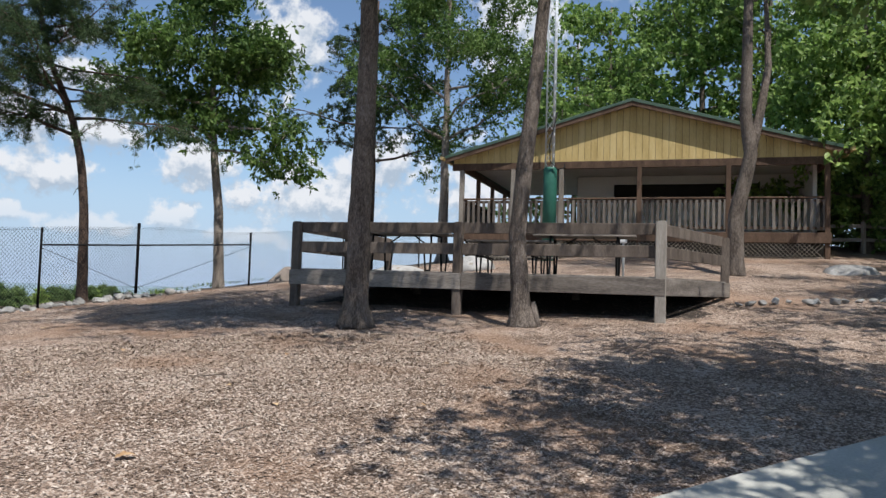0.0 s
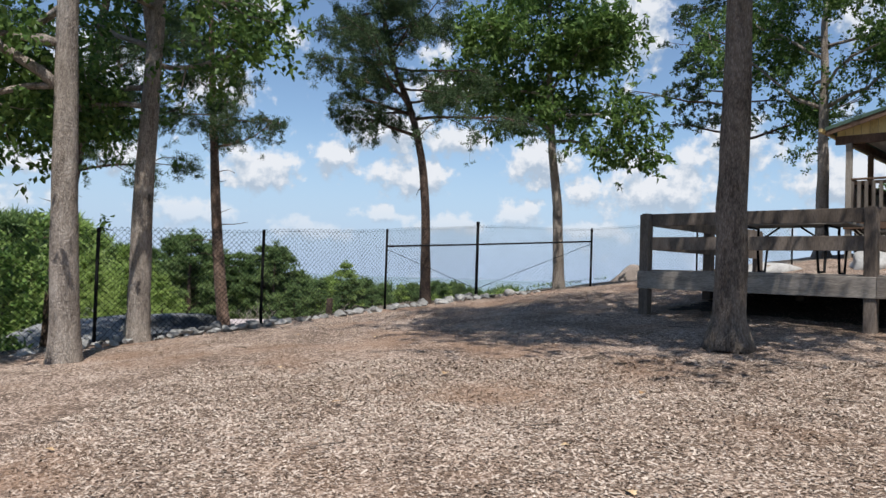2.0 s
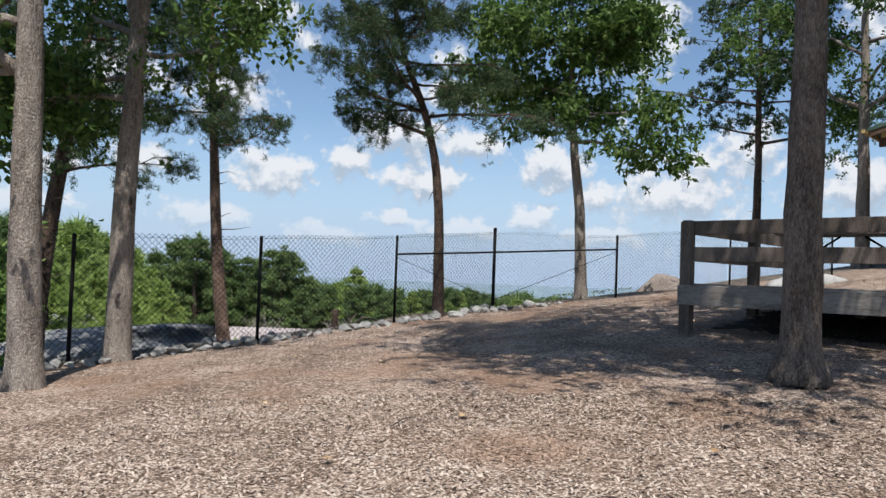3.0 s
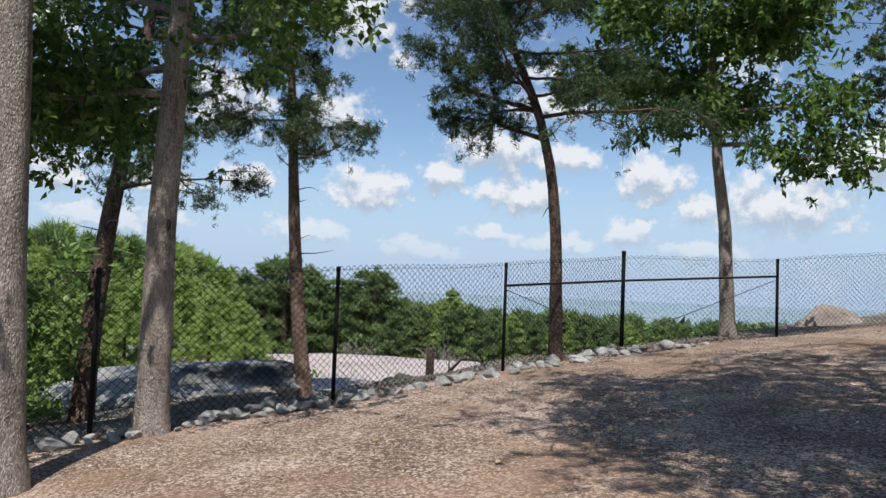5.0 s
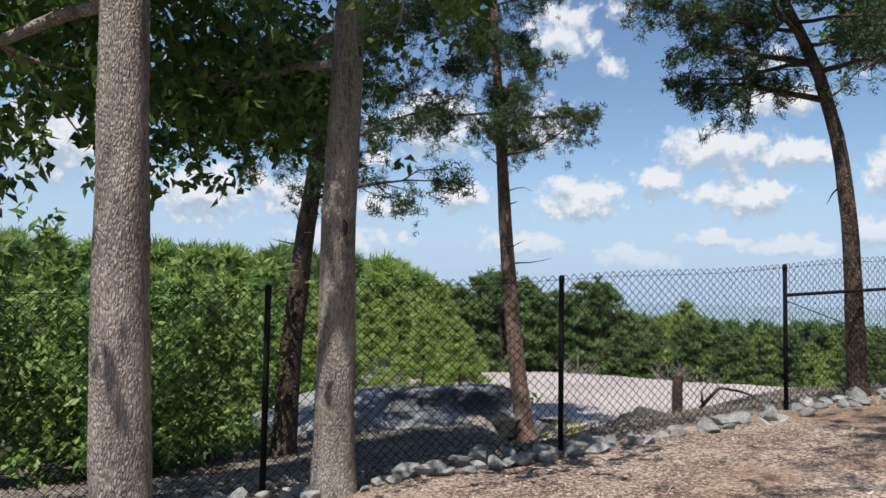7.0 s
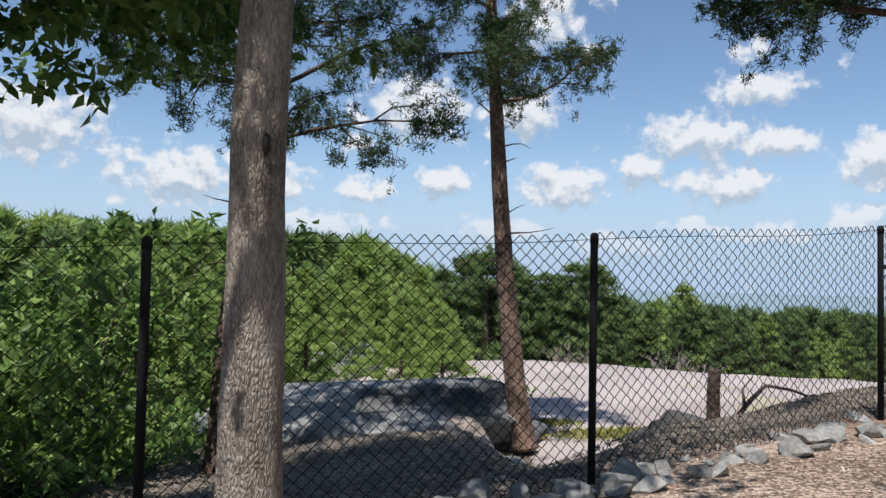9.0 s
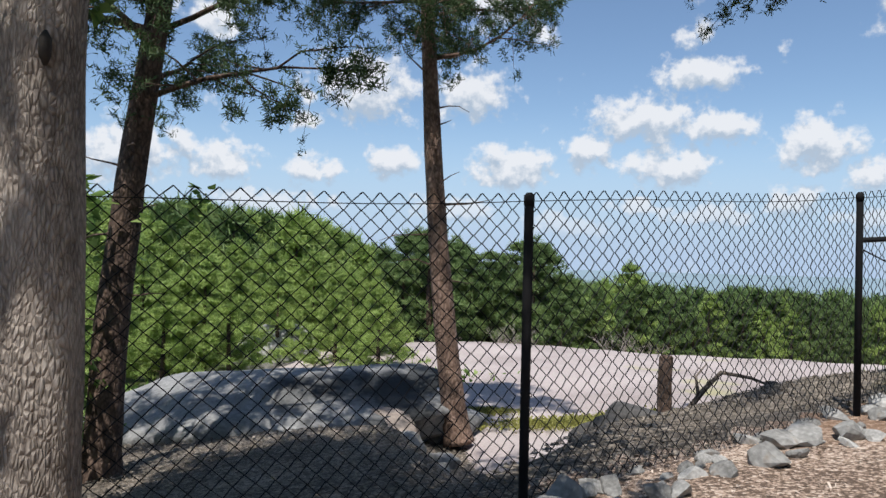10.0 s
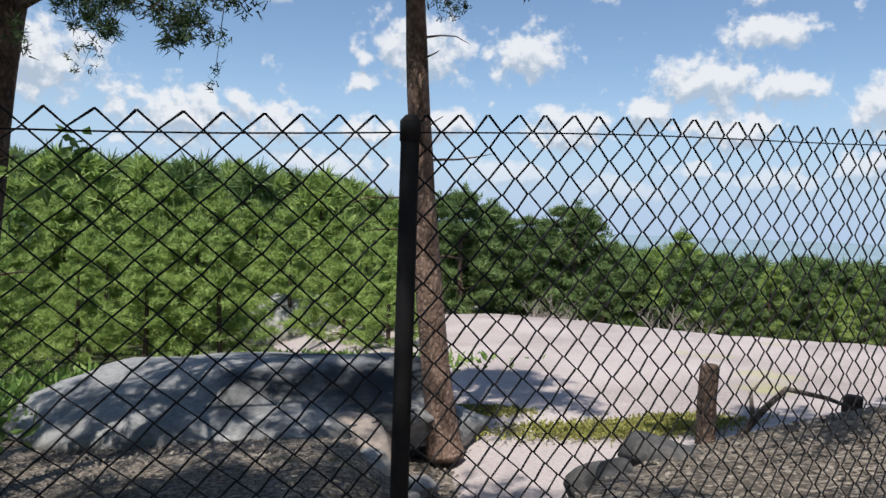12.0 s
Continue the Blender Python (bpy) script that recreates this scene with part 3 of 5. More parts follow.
rod("truss_rod", (*F5, 2.18), (*F4, 0.95), 0.006, fence, fence_inv)


# ---- stones ----
def rock_shape(seed, sx, sy, sz, sub=2, rough=0.35, facets=5):
    """A broken stone: a ball cut by random planes and roughened."""
    r = random.Random(seed)
    bm = bmesh.new()
    bmesh.ops.create_icosphere(bm, subdivisions=sub, radius=1.0)
    planes = [(Vector((r.gauss(0, 1), r.gauss(0, 1), r.gauss(0, 1))).normalized(), r.uniform(0.5, 0.85)) for _ in range(facets)]
    off = Vector((r.uniform(0, 50), r.uniform(0, 50), r.uniform(0, 50)))
    s = Shape()
    for vtx in bm.verts:
        p = vtx.co.copy()
        for nrm, dist in planes:
            e = p.dot(nrm) - dist
            if e > 0:
                p -= nrm * e
        p *= 1 + rough * 0.5 * noise.noise(p * 1.6 + off) + rough * 0.15 * noise.noise(p * 5 + off)
        s.v.append((p.x * sx, p.y * sy, p.z * sz))
    s.f = [tuple(vv.index for vv in f.verts) for f in bm.faces]
    bm.free()
    return s


stone_meshes = [rock_shape(40 + k, 0.19 + 0.03 * (k % 3), 0.14, 0.095 + 0.015 * (k % 4), 2, 0.10, 14).mesh("stone", M_STONE) for k in range(9)]
rs = random.Random(12)
line = [(-7.3, 11.8), F1, F2, F3, F4, (0.4, 21.3)]
for k in range(len(line) - 1):
    a, b = Vector(line[k]), Vector(line[k + 1])
    d = (b - a).normalized()
    side = Vector((d.y, -d.x))
    count = int((b - a).length / (0.08 if k in (1, 2, 3) else 0.11))
    for j in range(count):
        p = a + d * ((j + rs.random()) / count * (b - a).length) + side * rs.uniform(-0.06, 0.44 if k != 2 else 0.50)
        ob = new("stone", stone_meshes[rs.randrange(9)])
        sc = rs.choice((0.32, 0.4, 0.5, 0.5, 0.6, 0.7, 0.95))
        ob.matrix_basis = pose(p.x, p.y, land_at(p.x, p.y) + 0.05 * sc, rs.uniform(-18, 18), rs.uniform(-18, 18), rs.uniform(0, 360)) @ Matrix.Scale(sc, 4)
        tagged(ob, "grey broken fieldstone lying along the fence", "stone", "stones along the fence")


def boulder(name, seed, x, y, z, size, mat, label, rz=0, rough=0.3, facets=4, sub=4):
    ob = new(name, rock_shape(seed, *size, sub, rough, facets).mesh(name, mat, True))
    ob.matrix_basis = pose(x, y, z, 0, 0, rz)
    return tagged(ob, label, "boulder")


ledge = root("granite_ledge", -9.7, 20.2, -1.0, "dark grey rounded granite ledge with an undercut beyond the fence", "rock ledge", rz=25)
for nm, seed, x, y, z, size, rough, mat in (("upper_slab", 3, -0.25, 0.25, 0.42, (2.8, 1.8, 0.56), 0.42, M_LEDGE), ("lower_rock", 4, -0.15, 0.1, 0.0, (2.7, 1.65, 0.62), 0.5, M_LEDGE),
                                   ("broken_block", 7, 1.35, -0.95, 0.12, (0.75, 0.55, 0.55), 0.4, M_BROWNROCK)):
    ob = part(nm, rock_shape(seed, *size, 4, rough, 3), mat, ledge, "", True)
    ob.matrix_basis = pose(x, y, z, 3, -4, 0)
boulder("boulder", 5, -7.45, 19.2, -0.62, (0.34, 0.26, 0.24), M_STONE, "grey granite boulder beside the pine trunk", 40)
boulder("boulder", 11, 3.2, 24.6, 0.90, (1.1, 0.8, 0.78), M_BROWNROCK, "rounded brown-grey boulder behind the fence", 20)
boulder("boulder", 14, 6.0, 21.5, 1.5, (1.0, 0.6, 0.4), M_STONE, "grey granite boulder behind the deck", 20)
boulder("boulder", 15, 8.0, 20.5, 1.75, (0.8, 0.6, 0.4), M_STONE, "grey granite boulder behind the deck", 60)
boulder("boulder", 17, 16.0, 14.7, 1.85, (0.8, 0.6, 0.28), M_STONE, "low flat grey boulder beside the pavilion", 15)
boulder("boulder", 18, 16.9, 13.6, 1.85, (0.8, 0.7, 0.40), M_LEDGE, "low flat grey boulder beside the pavilion", 75)
for seed, x, y, size, mat, turn in ((8, -4.72, 19.15, (0.34, 0.27, 0.25), M_DARKROCK, 10), (23, -4.98, 18.72, (0.38, 0.30, 0.27), M_DARKROCK, 30), (24, -5.18, 18.30, (0.22, 0.18, 0.15), M_DARKROCK, 80),
                                    (25, -4.80, 18.30, (0.20, 0.16, 0.13), M_DARKROCK, 110), (26, -7.15, 19.55, (0.30, 0.24, 0.24), M_STONE, 20), (27, -6.95, 19.2, (0.17, 0.14, 0.13), M_STONE, 60)):
    boulder("boulder", seed, x, y, land_at(x, y) - 0.02, size, mat, "broken granite boulder on the edge of the bank", turn, 0.15, 9, 3)
boulder("boulder", 21, -17.6, 29.5, -1.55, (1.4, 1.1, 1.15), M_STONE, "pale grey rock among the young pines", 75, 0.12, 2)

# the broad granite slab beyond the fence
U = np.linspace(0, 1, 60)
su, sv = np.meshgrid(U, U)
SX = -5.3 + su * -22.0 + sv * 13.0
SY = 17.9 + su * 19.0 + sv * 22.0
edge = np.minimum(np.minimum(su, 1 - su), np.minimum(sv, 1 - sv))
SZ = np.empty_like(SX)
for a in range(60):
    for b in range(60):
        p = Vector((SX[a, b], SY[a, b], 0))
        SZ[a, b] = 0.10 * noise.noise(p * 0.25) + 0.05 * noise.noise(p * 0.9) + 0.25 * noise.noise(p * 0.4 + Vector((9, 2, 0))) * (1 - min(1, edge[a, b] * 6))
SZ = land(SX, SY) + SZ + 0.6 * np.exp(-((SX + 13.4) ** 2 + (SY - 32.3) ** 2) / 30.0) + 0.30 * smooth(0, 0.045, edge) - 0.22
i = (np.arange(59)[:, None] * 60 + np.arange(59)[None, :]).ravel()
slab = new("granite_slab", mesh_np("granite_slab", np.stack([SX, SY, SZ], -1).reshape(-1, 3), np.stack([i, i + 60, i + 61, i + 1], 1), M_GRANITE))
slab.data.polygons.foreach_set("use_smooth", [True] * len(slab.data.polygons))
tagged(slab, "broad pale pink granite outcrop sloping away", "rock outcrop", kind="structure")


# ---- trees ----
def limb_path(rng, start, heading, length, steps=5, rise=0.15, wander=0.18):
    pts, p, d = [Vector(start)], Vector(start), Vector(heading).normalized()
    for _ in range(steps):
        d = (d + Vector((rng.gauss(0, wander), rng.gauss(0, wander), rng.gauss(0, wander) + rise))).normalized()
        p = p + d * length / steps
        pts.append(p)
    return pts


def tree(name, seed, x, y, height, r0, lean=(0, 0), crown_from=4.0, spread=3.0, limbs=11, leaves=9000, leaf=(0.125, 0.068), kind="oak",
         label="", bark=None, fork=None, group="", clump=0.34, stubs=0, flare=1.5, z=None, low=None, hang=(), spine=None, avoid=None, foliage=None):
    """A tree with a tapered trunk, limbs and a crown of separate leaves or needle tufts."""
    rg = random.Random(seed)
    nr = np.random.default_rng(seed)
    zz = land_at(x, y) if z is None else z
    t = root(name, x, y, zz - 0.05, label, "tree", group)
    bark = bark or (M_PINEBARK if kind == "pine" else M_OAKBARK)
    n = 26
    trunk_pts, radii = [], []
    wob = [(rg.gauss(0, 0.03), rg.gauss(0, 0.03)) for _ in range(n + 1)]
    for k in range(n + 1):
        f = (k / n) ** 1.6
        if spine:
            hs, xs, ys = zip(*spine)
            sx_, sy_ = float(np.interp(f * height, hs, xs)), float(np.interp(f * height, hs, ys))
        else:
            sx_, sy_ = lean[0] * f * height + wob[k][0] * f * 1.5, lean[1] * f * height + wob[k][1] * f * 1.5
        trunk_pts.append(Vector((sx_, sy_, f * height)))
        fl = 1 + (flare - 1) * max(0, 1 - f * height / 0.55) ** 2
        radii.append(max(0.015, r0 * fl * (1 - 0.80 * f)))
    s = Shape()
    s.tube(trunk_pts, radii, 18, 0.05, rg)
    if flare > 1.3:
        for k in range(5):
            a = k * 1.26 + rg.uniform(-0.4, 0.4)
            d = Vector((math.cos(a), math.sin(a), 0))
            s.tube([d * r0 * 0.62 + Vector((0, 0, 0.42)), d * r0 * 1.05 + Vector((0, 0, 0.15)), d * r0 * 1.6 + Vector((0, 0, -0.06))], [r0 * 0.30, r0 * 0.34, r0 * 0.20], 7, 0.1, rg)
    part("trunk", s, bark, t, "", True)
    tips = []

    def at(h):
        f = (h / height) ** (1 / 1.6) * n
        k = min(int(f), n - 1)
        return trunk_pts[k].lerp(trunk_pts[k + 1], f - k), radii[k]

    for k in range(limbs):
        f = (k + rg.random()) / limbs
        h = crown_from + (height * 0.96 - crown_from) * f
        p, r = at(h)
        a = k * 2.4 + rg.uniform(-0.5, 0.5)
        if kind == "pine":
            ln = spread * (1 - 0.75 * f) * rg.uniform(0.7, 1.15)
            head = (math.cos(a), math.sin(a), rg.uniform(-0.12, 0.25))
            pts = limb_path(rg, p, head, ln, 5, 0.02, 0.12)
        else:
            ln = spread * (1 - 0.45 * f) * rg.uniform(0.75, 1.15)
            head = (math.cos(a), math.sin(a), rg.uniform(0.05, 0.6))
            pts = limb_path(rg, p, head, ln, 5, 0.0, 0.2)
        if avoid and h < 9 and (pts[-1] - p).normalized().dot(Vector((*avoid, 0))) > 0.15:
            continue
        b = Shape()
        rr = min(r * 0.5, 0.014 + 0.010 * ln) if kind == "pine" else min(r * 0.5, 0.02 + 0.016 * ln)
        b.tube(pts, [rr * (1 - 0.8 * j / 5) for j in range(6)], 6)
        subs = 9 if kind == "pine" else 7
        for j in range(subs):
            g = 0.25 + 0.75 * (j + rg.random()) / subs
            q = pts[min(int(g * 5), 4)].lerp(pts[min(int(g * 5), 4) + 1], g * 5 - min(int(g * 5), 4))
            d = (pts[-1] - pts[0]).normalized()
            sd = Vector((rg.gauss(0, 1), rg.gauss(0, 1), rg.gauss(0, 0.35) - 0.15 if kind != "pine" else rg.gauss(-0.05, 0.2)))
            sl = ln * rg.uniform(0.22, 0.45)
            sp = limb_path(rg, q, d * 0.6 + sd * 0.7, sl, 3, -0.04, 0.2)
            b.tube(sp, [rr * 0.35, rr * 0.28, rr * 0.2, rr * 0.1], 4, caps=False)
            tips += [sp[1].lerp(sp[2], rg.random()), sp[2], sp[3], sp[3], sp[2].lerp(sp[3], rg.random())]
            if kind == "pine":
                for _ in range(3):
                    q2_ = sp[rg.randrange(1, 4)]
                    e_ = q2_ + Vector((rg.gauss(0, 0.16), rg.gauss(0, 0.16), -abs(rg.gauss(0.05, 0.22))))
                    b.tube([q2_, e_], [0.005, 0.002], 3, caps=False)
                    tips += [e_, q2_.lerp(e_, 0.6)]
        tips += [pts[4], pts[5]]
        part("branch", b, bark, t, "", True)
    for k in range(stubs):
        h = crown_from * (0.40 + 0.58 * (k + rg.random()) / stubs)
        p, r = at(h)
        a = rg.uniform(0, 6.28)
        b = Shape()
        ln = rg.uniform(0.35, 1.2)
        pts = limb_path(rg, p, (math.cos(a), math.sin(a), 0.15), ln, 4, -0.03, 0.15)
        b.tube(pts, [0.018, 0.014, 0.010, 0.007, 0.003], 5)
        part("dead_branch", b, bark, t, "bare dead branch", True)
    if low:
        lx, ly, h, ln = low
        p, r = at(h)
        pts = limb_path(rg, p, (lx, ly, 0.9), ln, 5, 0.05, 0.1)
        b = Shape()
        b.tube(pts, [r * 0.55 * (1 - 0.12 * j) for j in range(6)], 9, 0.04, rg)
        part("branch", b, bark, t, "", True)
        tips += pts[3:]
    for lx, ly, h, ln in hang:
        p, r = at(h)
        pts = limb_path(rg, p, (lx, ly, 0.15), ln, 5, -0.03, 0.12)
        b = Shape()
        b.tube(pts, [0.05 * (1 - 0.15 * j) for j in range(6)], 7, 0.04, rg)
        for q in pts[2:]:
            for _ in range(5):
                sp = limb_path(rg, q, (lx * 0.5 + rg.gauss(0, 0.8), ly * 0.5 + rg.gauss(0, 0.8), rg.gauss(-0.05, 0.4)), ln * rg.uniform(0.2, 0.4), 3, -0.06, 0.2)
                b.tube(sp, [0.016, 0.012, 0.008, 0.004], 4, caps=False)
                tips += [sp[1], sp[2], sp[2].lerp(sp[3], rg.random()), sp[3], sp[3]]
        part("branch", b, bark, t, "", True)
    if fork:
        for dx, dy, h, ln in fork:
            p, r = at(h)
            pts = limb_path(rg, p, (dx, dy, 1.6), ln, 6, 0.12, 0.08)
            b = Shape()
            b.tube(pts, [r * 0.8 * (1 - 0.12 * j) for j in range(7)], 10, 0.04, rg)
            part("branch", b, bark, t, "", True)
            tips += pts[4:]
    T = np.array([tuple(p) for p in tips])
    if kind == "pine":
        k = leaves // 15
        c = T[nr.integers(0, len(T), k)] + nr.normal(0, 0.06, (k, 3))
        cc = np.repeat(c, 15, 0) + nr.normal(0, 0.026, (k * 15, 3))
        me = needles("needles", cc, leaf[0] * 0.50, leaf[1] * 1.6, nr, M_PINELEAF, 0.25)
    else:
        k = int(leaves * 1.5)
        nodes = T[nr.integers(0, len(T), k // 9 + 1)] + nr.normal(0, clump, (k // 9 + 1, 3)) * np.array([1, 1, 0.75])
        c = np.repeat(nodes, 9, 0)[:k] + nr.normal(0, 0.05, (k, 3))
        me = quads("leaves", c, leaf[0], leaf[1], nr, foliage or M_OAKLEAF, 0.7, 0.22)
    crown = new("crown", me)
    crown.parent = t
    return t


OAKS = "oaks in the picnic ground"
# the hanging limbs are out of view, added to shade the mulch
tree("oak_tree", 1, 2.40, 11.20, 13, 0.185, (0.015, 0.01), 6.4, 4.5, 20, 32000, label="tall oak with dark ridged bark beside the deck", group=OAKS, z=0.66,
     hang=((-0.9, -0.5, 6.6, 2.6), (-0.4, -0.9, 6.8, 2.6), (-0.95, 0.1, 6.9, 2.8), (0.1, -1, 6.7, 2.2), (0.7, -0.8, 6.5, 2.4), (-0.7, -0.7, 7.6, 3.0),
           (-0.2, -1, 8.0, 3.6), (0.25, -1, 8.4, 3.8), (-0.6, -0.8, 8.2, 3.6), (-1, -0.25, 8.0, 3.4), (-0.95, 0.3, 8.4, 3.4)))
tree("oak_tree", 2, 5.08, 11.0, 12, 0.15, (0.035, 0.01), 5.9, 3.2, 10, 4500, label="slender leaning oak against the deck rim", group=OAKS, flare=1.9,
     spine=((0, -0.06, 0.03), (1.4, -0.16, 0.08), (2.6, -0.08, 0.04), (3.8, 0.03, -0.02), (5.1, 0.13, -0.07), (12, 0.65, -0.3)))
tree("oak_tree", 3, -5.55, 11.25, 11, 0.185, (-0.01, 0.0), 3.9, 2.7, 20, 14500, label="oak with pale furrowed bark in the sun", bark=M_PALEBARK, group=OAKS, low=(-0.8, -0.3, 3.4, 2.2),
     hang=((-0.9, -0.5, 3.5, 2.4), (-0.7, -0.8, 4.0, 2.2), (-1, 0.1, 4.0, 2.4)), avoid=(0.35, -0.94), flare=1.25, spine=((0, 0, 0), (2, -0.06, -0.05), (4.3, -0.11, -0.08), (11, -0.22, -0.15)))
KNOT_OAK = tree("oak_tree", 4, -5.78, 13.4, 11, 0.178, (0.005, 0.005), 4.0, 2.2, 12, 10000, label="oak with grey-brown bark and a dark knot hole", bark=M_PALEBARK, group=OAKS,
                hang=((-0.9, -0.5, 3.7, 2.0), (-1, 0.3, 4.0, 2.0)), flare=1.28, fork=[(-0.35, -0.15, 4.6, 2.4)],
                spine=((0, -0.01, -0.01), (2.4, -0.01, -0.01), (4, 0.03, 0.03), (5.2, 0.07, 0.05), (11, 0.25, 0.12)))
tree("oak_tree", 6, 0.92, 22.9, 9.0, 0.16, (-0.01, 0.0), 4.0, 2.9, 18, 17000, (0.19, 0.08), label="broad-leaved oak behind the fence", bark=M_PALEBARK, group=OAKS, flare=1.25,
     spine=((0, 0.07, 0), (2.4, -0.03, 0), (3.7, -0.2, 0), (5.4, -0.32, 0), (7, -0.36, 0), (9, -0.4, 0)))
tree("oak_tree", 7, 9.0, 26.2, 11, 0.20, (0.0, 0.0), 4.2, 4.2, 15, 28000, label="oak standing beside the pavilion", bark=M_PALEBARK, group=OAKS)
tree("oak_tree", 8, 12.7, 15.2, 12, 0.20, (0.03, 0.0), 6.6, 3.0, 11, 5500, label="crooked forked oak in front of the pavilion", group=OAKS, fork=[(0.21, -0.18, 2.6, 5.5)], flare=1.25,
     spine=((0, 0.04, -0.04), (1.5, 0.03, -0.03), (2.45, 0.2, -0.17), (3.0, 0.28, -0.25), (4, 0.18, -0.16), (5, 0.2, -0.17), (12, 0.3, -0.2)))
# trunk out of view; its place and upper limbs are chosen for the shade
tree("oak_tree", 9, 6.9, 1.7, 11, 0.20, (-0.05, 0.02), 4.8, 4.2, 19, 27000, label="leafy oak overhanging the footpath", group=OAKS,
     hang=((-0.72, 0.85, 3.9, 3.4), (-0.5, 0.95, 4.2, 3.4), (-0.9, 0.0, 6.2, 3.4), (-0.85, -0.4, 6.8, 3.6), (-0.9, 0.4, 6.6, 3.6)))
# near-black knob on the bark; the hole's shade is its colour
hole = Shape()
hole.tube([(0, -0.02, -0.06), (0.0, -0.035, -0.03), (0, -0.04, 0.03), (0, -0.02, 0.06)], [0.008, 0.020, 0.022, 0.008], 8, 0.15, random.Random(4))
hole_ob = part("knot_hole", hole, M_HOLLOWSHADE, KNOT_OAK, "dark knot hole", True)
hole_ob.matrix_basis = pose(0.115, -0.085, 2.27, 0, 0, 45)
# two oaks out of view, added only to throw shade here
for k, (x, y) in enumerate(((14.0, 5.6), (19.0, 9.2))):
    tree("oak_tree", 31 + k, x, y, 11, 0.20, (0, 0), 4.5, 4.6, 15, 26000, label="unseen leafy oak added to shade the ground beside the pavilion", group=OAKS)
for k in range(16):
    ob = new("stone", stone_meshes[k % 9])
    f = k / 15
    x, y = 9.5 + 3.9 * f, 11.35 - 0.7 * f + rs.uniform(-0.12, 0.12)
    ob.matrix_basis = pose(x, y, land_at(x, y) + 0.04, rs.uniform(-15, 15), rs.uniform(-15, 15), rs.uniform(0, 360)) @ Matrix.Scale(rs.uniform(0.4, 0.7), 4)
    tagged(ob, "grey fieldstone edging the path to the deck", "stone", "stones edging the path")
PINES = "tall pines along the edge"
tree("pine_tree", 11, -2.25, 19.4, 9.2, 0.125, (-0.045, 0.0), 4.2, 2.6, 30, 150000, (0.16, 0.009), "pine", "tall dark pine bending away behind the fence", group=PINES, stubs=2, flare=1.2, hang=((-0.95, 0.1, 3.9, 1.7), (-0.8, -0.5, 4.4, 1.6)),
     spine=((0, 0.08, 0.01), (2.2, 0.02, 0), (3.3, -0.09, 0), (4.2, -0.30, -0.03), (4.85, -0.53, -0.06), (5.6, -0.85, -0.1), (6.6, -1.08, -0.13), (9.2, -1.5, -0.2)))
tree("pine_tree", 12, -7.42, 20.6, 10.5, 0.17, (-0.088, -0.03), 5.1, 1.75, 24, 84000, (0.16, 0.009), "pine", "tall pine with reddish bark and bare stubs beyond the fence", bark=M_REDPINEBARK, group=PINES, stubs=9, z=-0.78, flare=1.25,
     spine=((0, 0.05, 0), (1.0, -0.10, -0.05), (2.5, -0.25, -0.12), (4.2, -0.37, -0.17), (5.6, -0.45, -0.2), (7.6, -0.57, -0.25), (10.5, -0.72, -0.3)))
tree("pine_tree", 13, -9.55, 16.8, 10.5, 0.19, (0.08, 0.04), 3.7, 3.1, 26, 130000, (0.16, 0.009), "pine", "leaning dark pine beyond the fence", group=PINES, stubs=6, flare=1.2, hang=((-0.75, -0.7, 5.0, 2.3), (-0.95, -0.3, 4.6, 2.1), (-0.55, -0.85, 5.6, 2.2)),
     spine=((0, -0.03, -0.03), (1.5, 0.01, 0.01), (2.3, 0.06, 0.07), (3.4, 0.13, 0.15), (4.4, 0.22, 0.25), (5.4, 0.32, 0.34), (10.5, 0.8, 0.8)))
tree("pine_tree", 14, 7.3, 30.5, 12, 0.17, (0.0, 0.0), 5.0, 4.0, 22, 46000, (0.2, 0.024), "pine", "tall pine far behind the deck", group=PINES, stubs=4)
k = 0
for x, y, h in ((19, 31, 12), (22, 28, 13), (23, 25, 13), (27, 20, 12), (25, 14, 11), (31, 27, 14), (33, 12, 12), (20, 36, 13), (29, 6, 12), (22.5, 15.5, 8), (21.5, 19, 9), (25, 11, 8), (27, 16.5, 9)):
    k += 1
    tree("oak_tree", 60 + k, x, y, h, 0.2, (0, 0), 2.6 if h > 10 else 0.9, 4.8 if h > 10 else 3.6, 15, 10000, (0.25, 0.14), label="leafy oak in the woods behind the pavilion", group="woods behind the pavilion", clump=0.5, foliage=M_SUNLITLEAF)

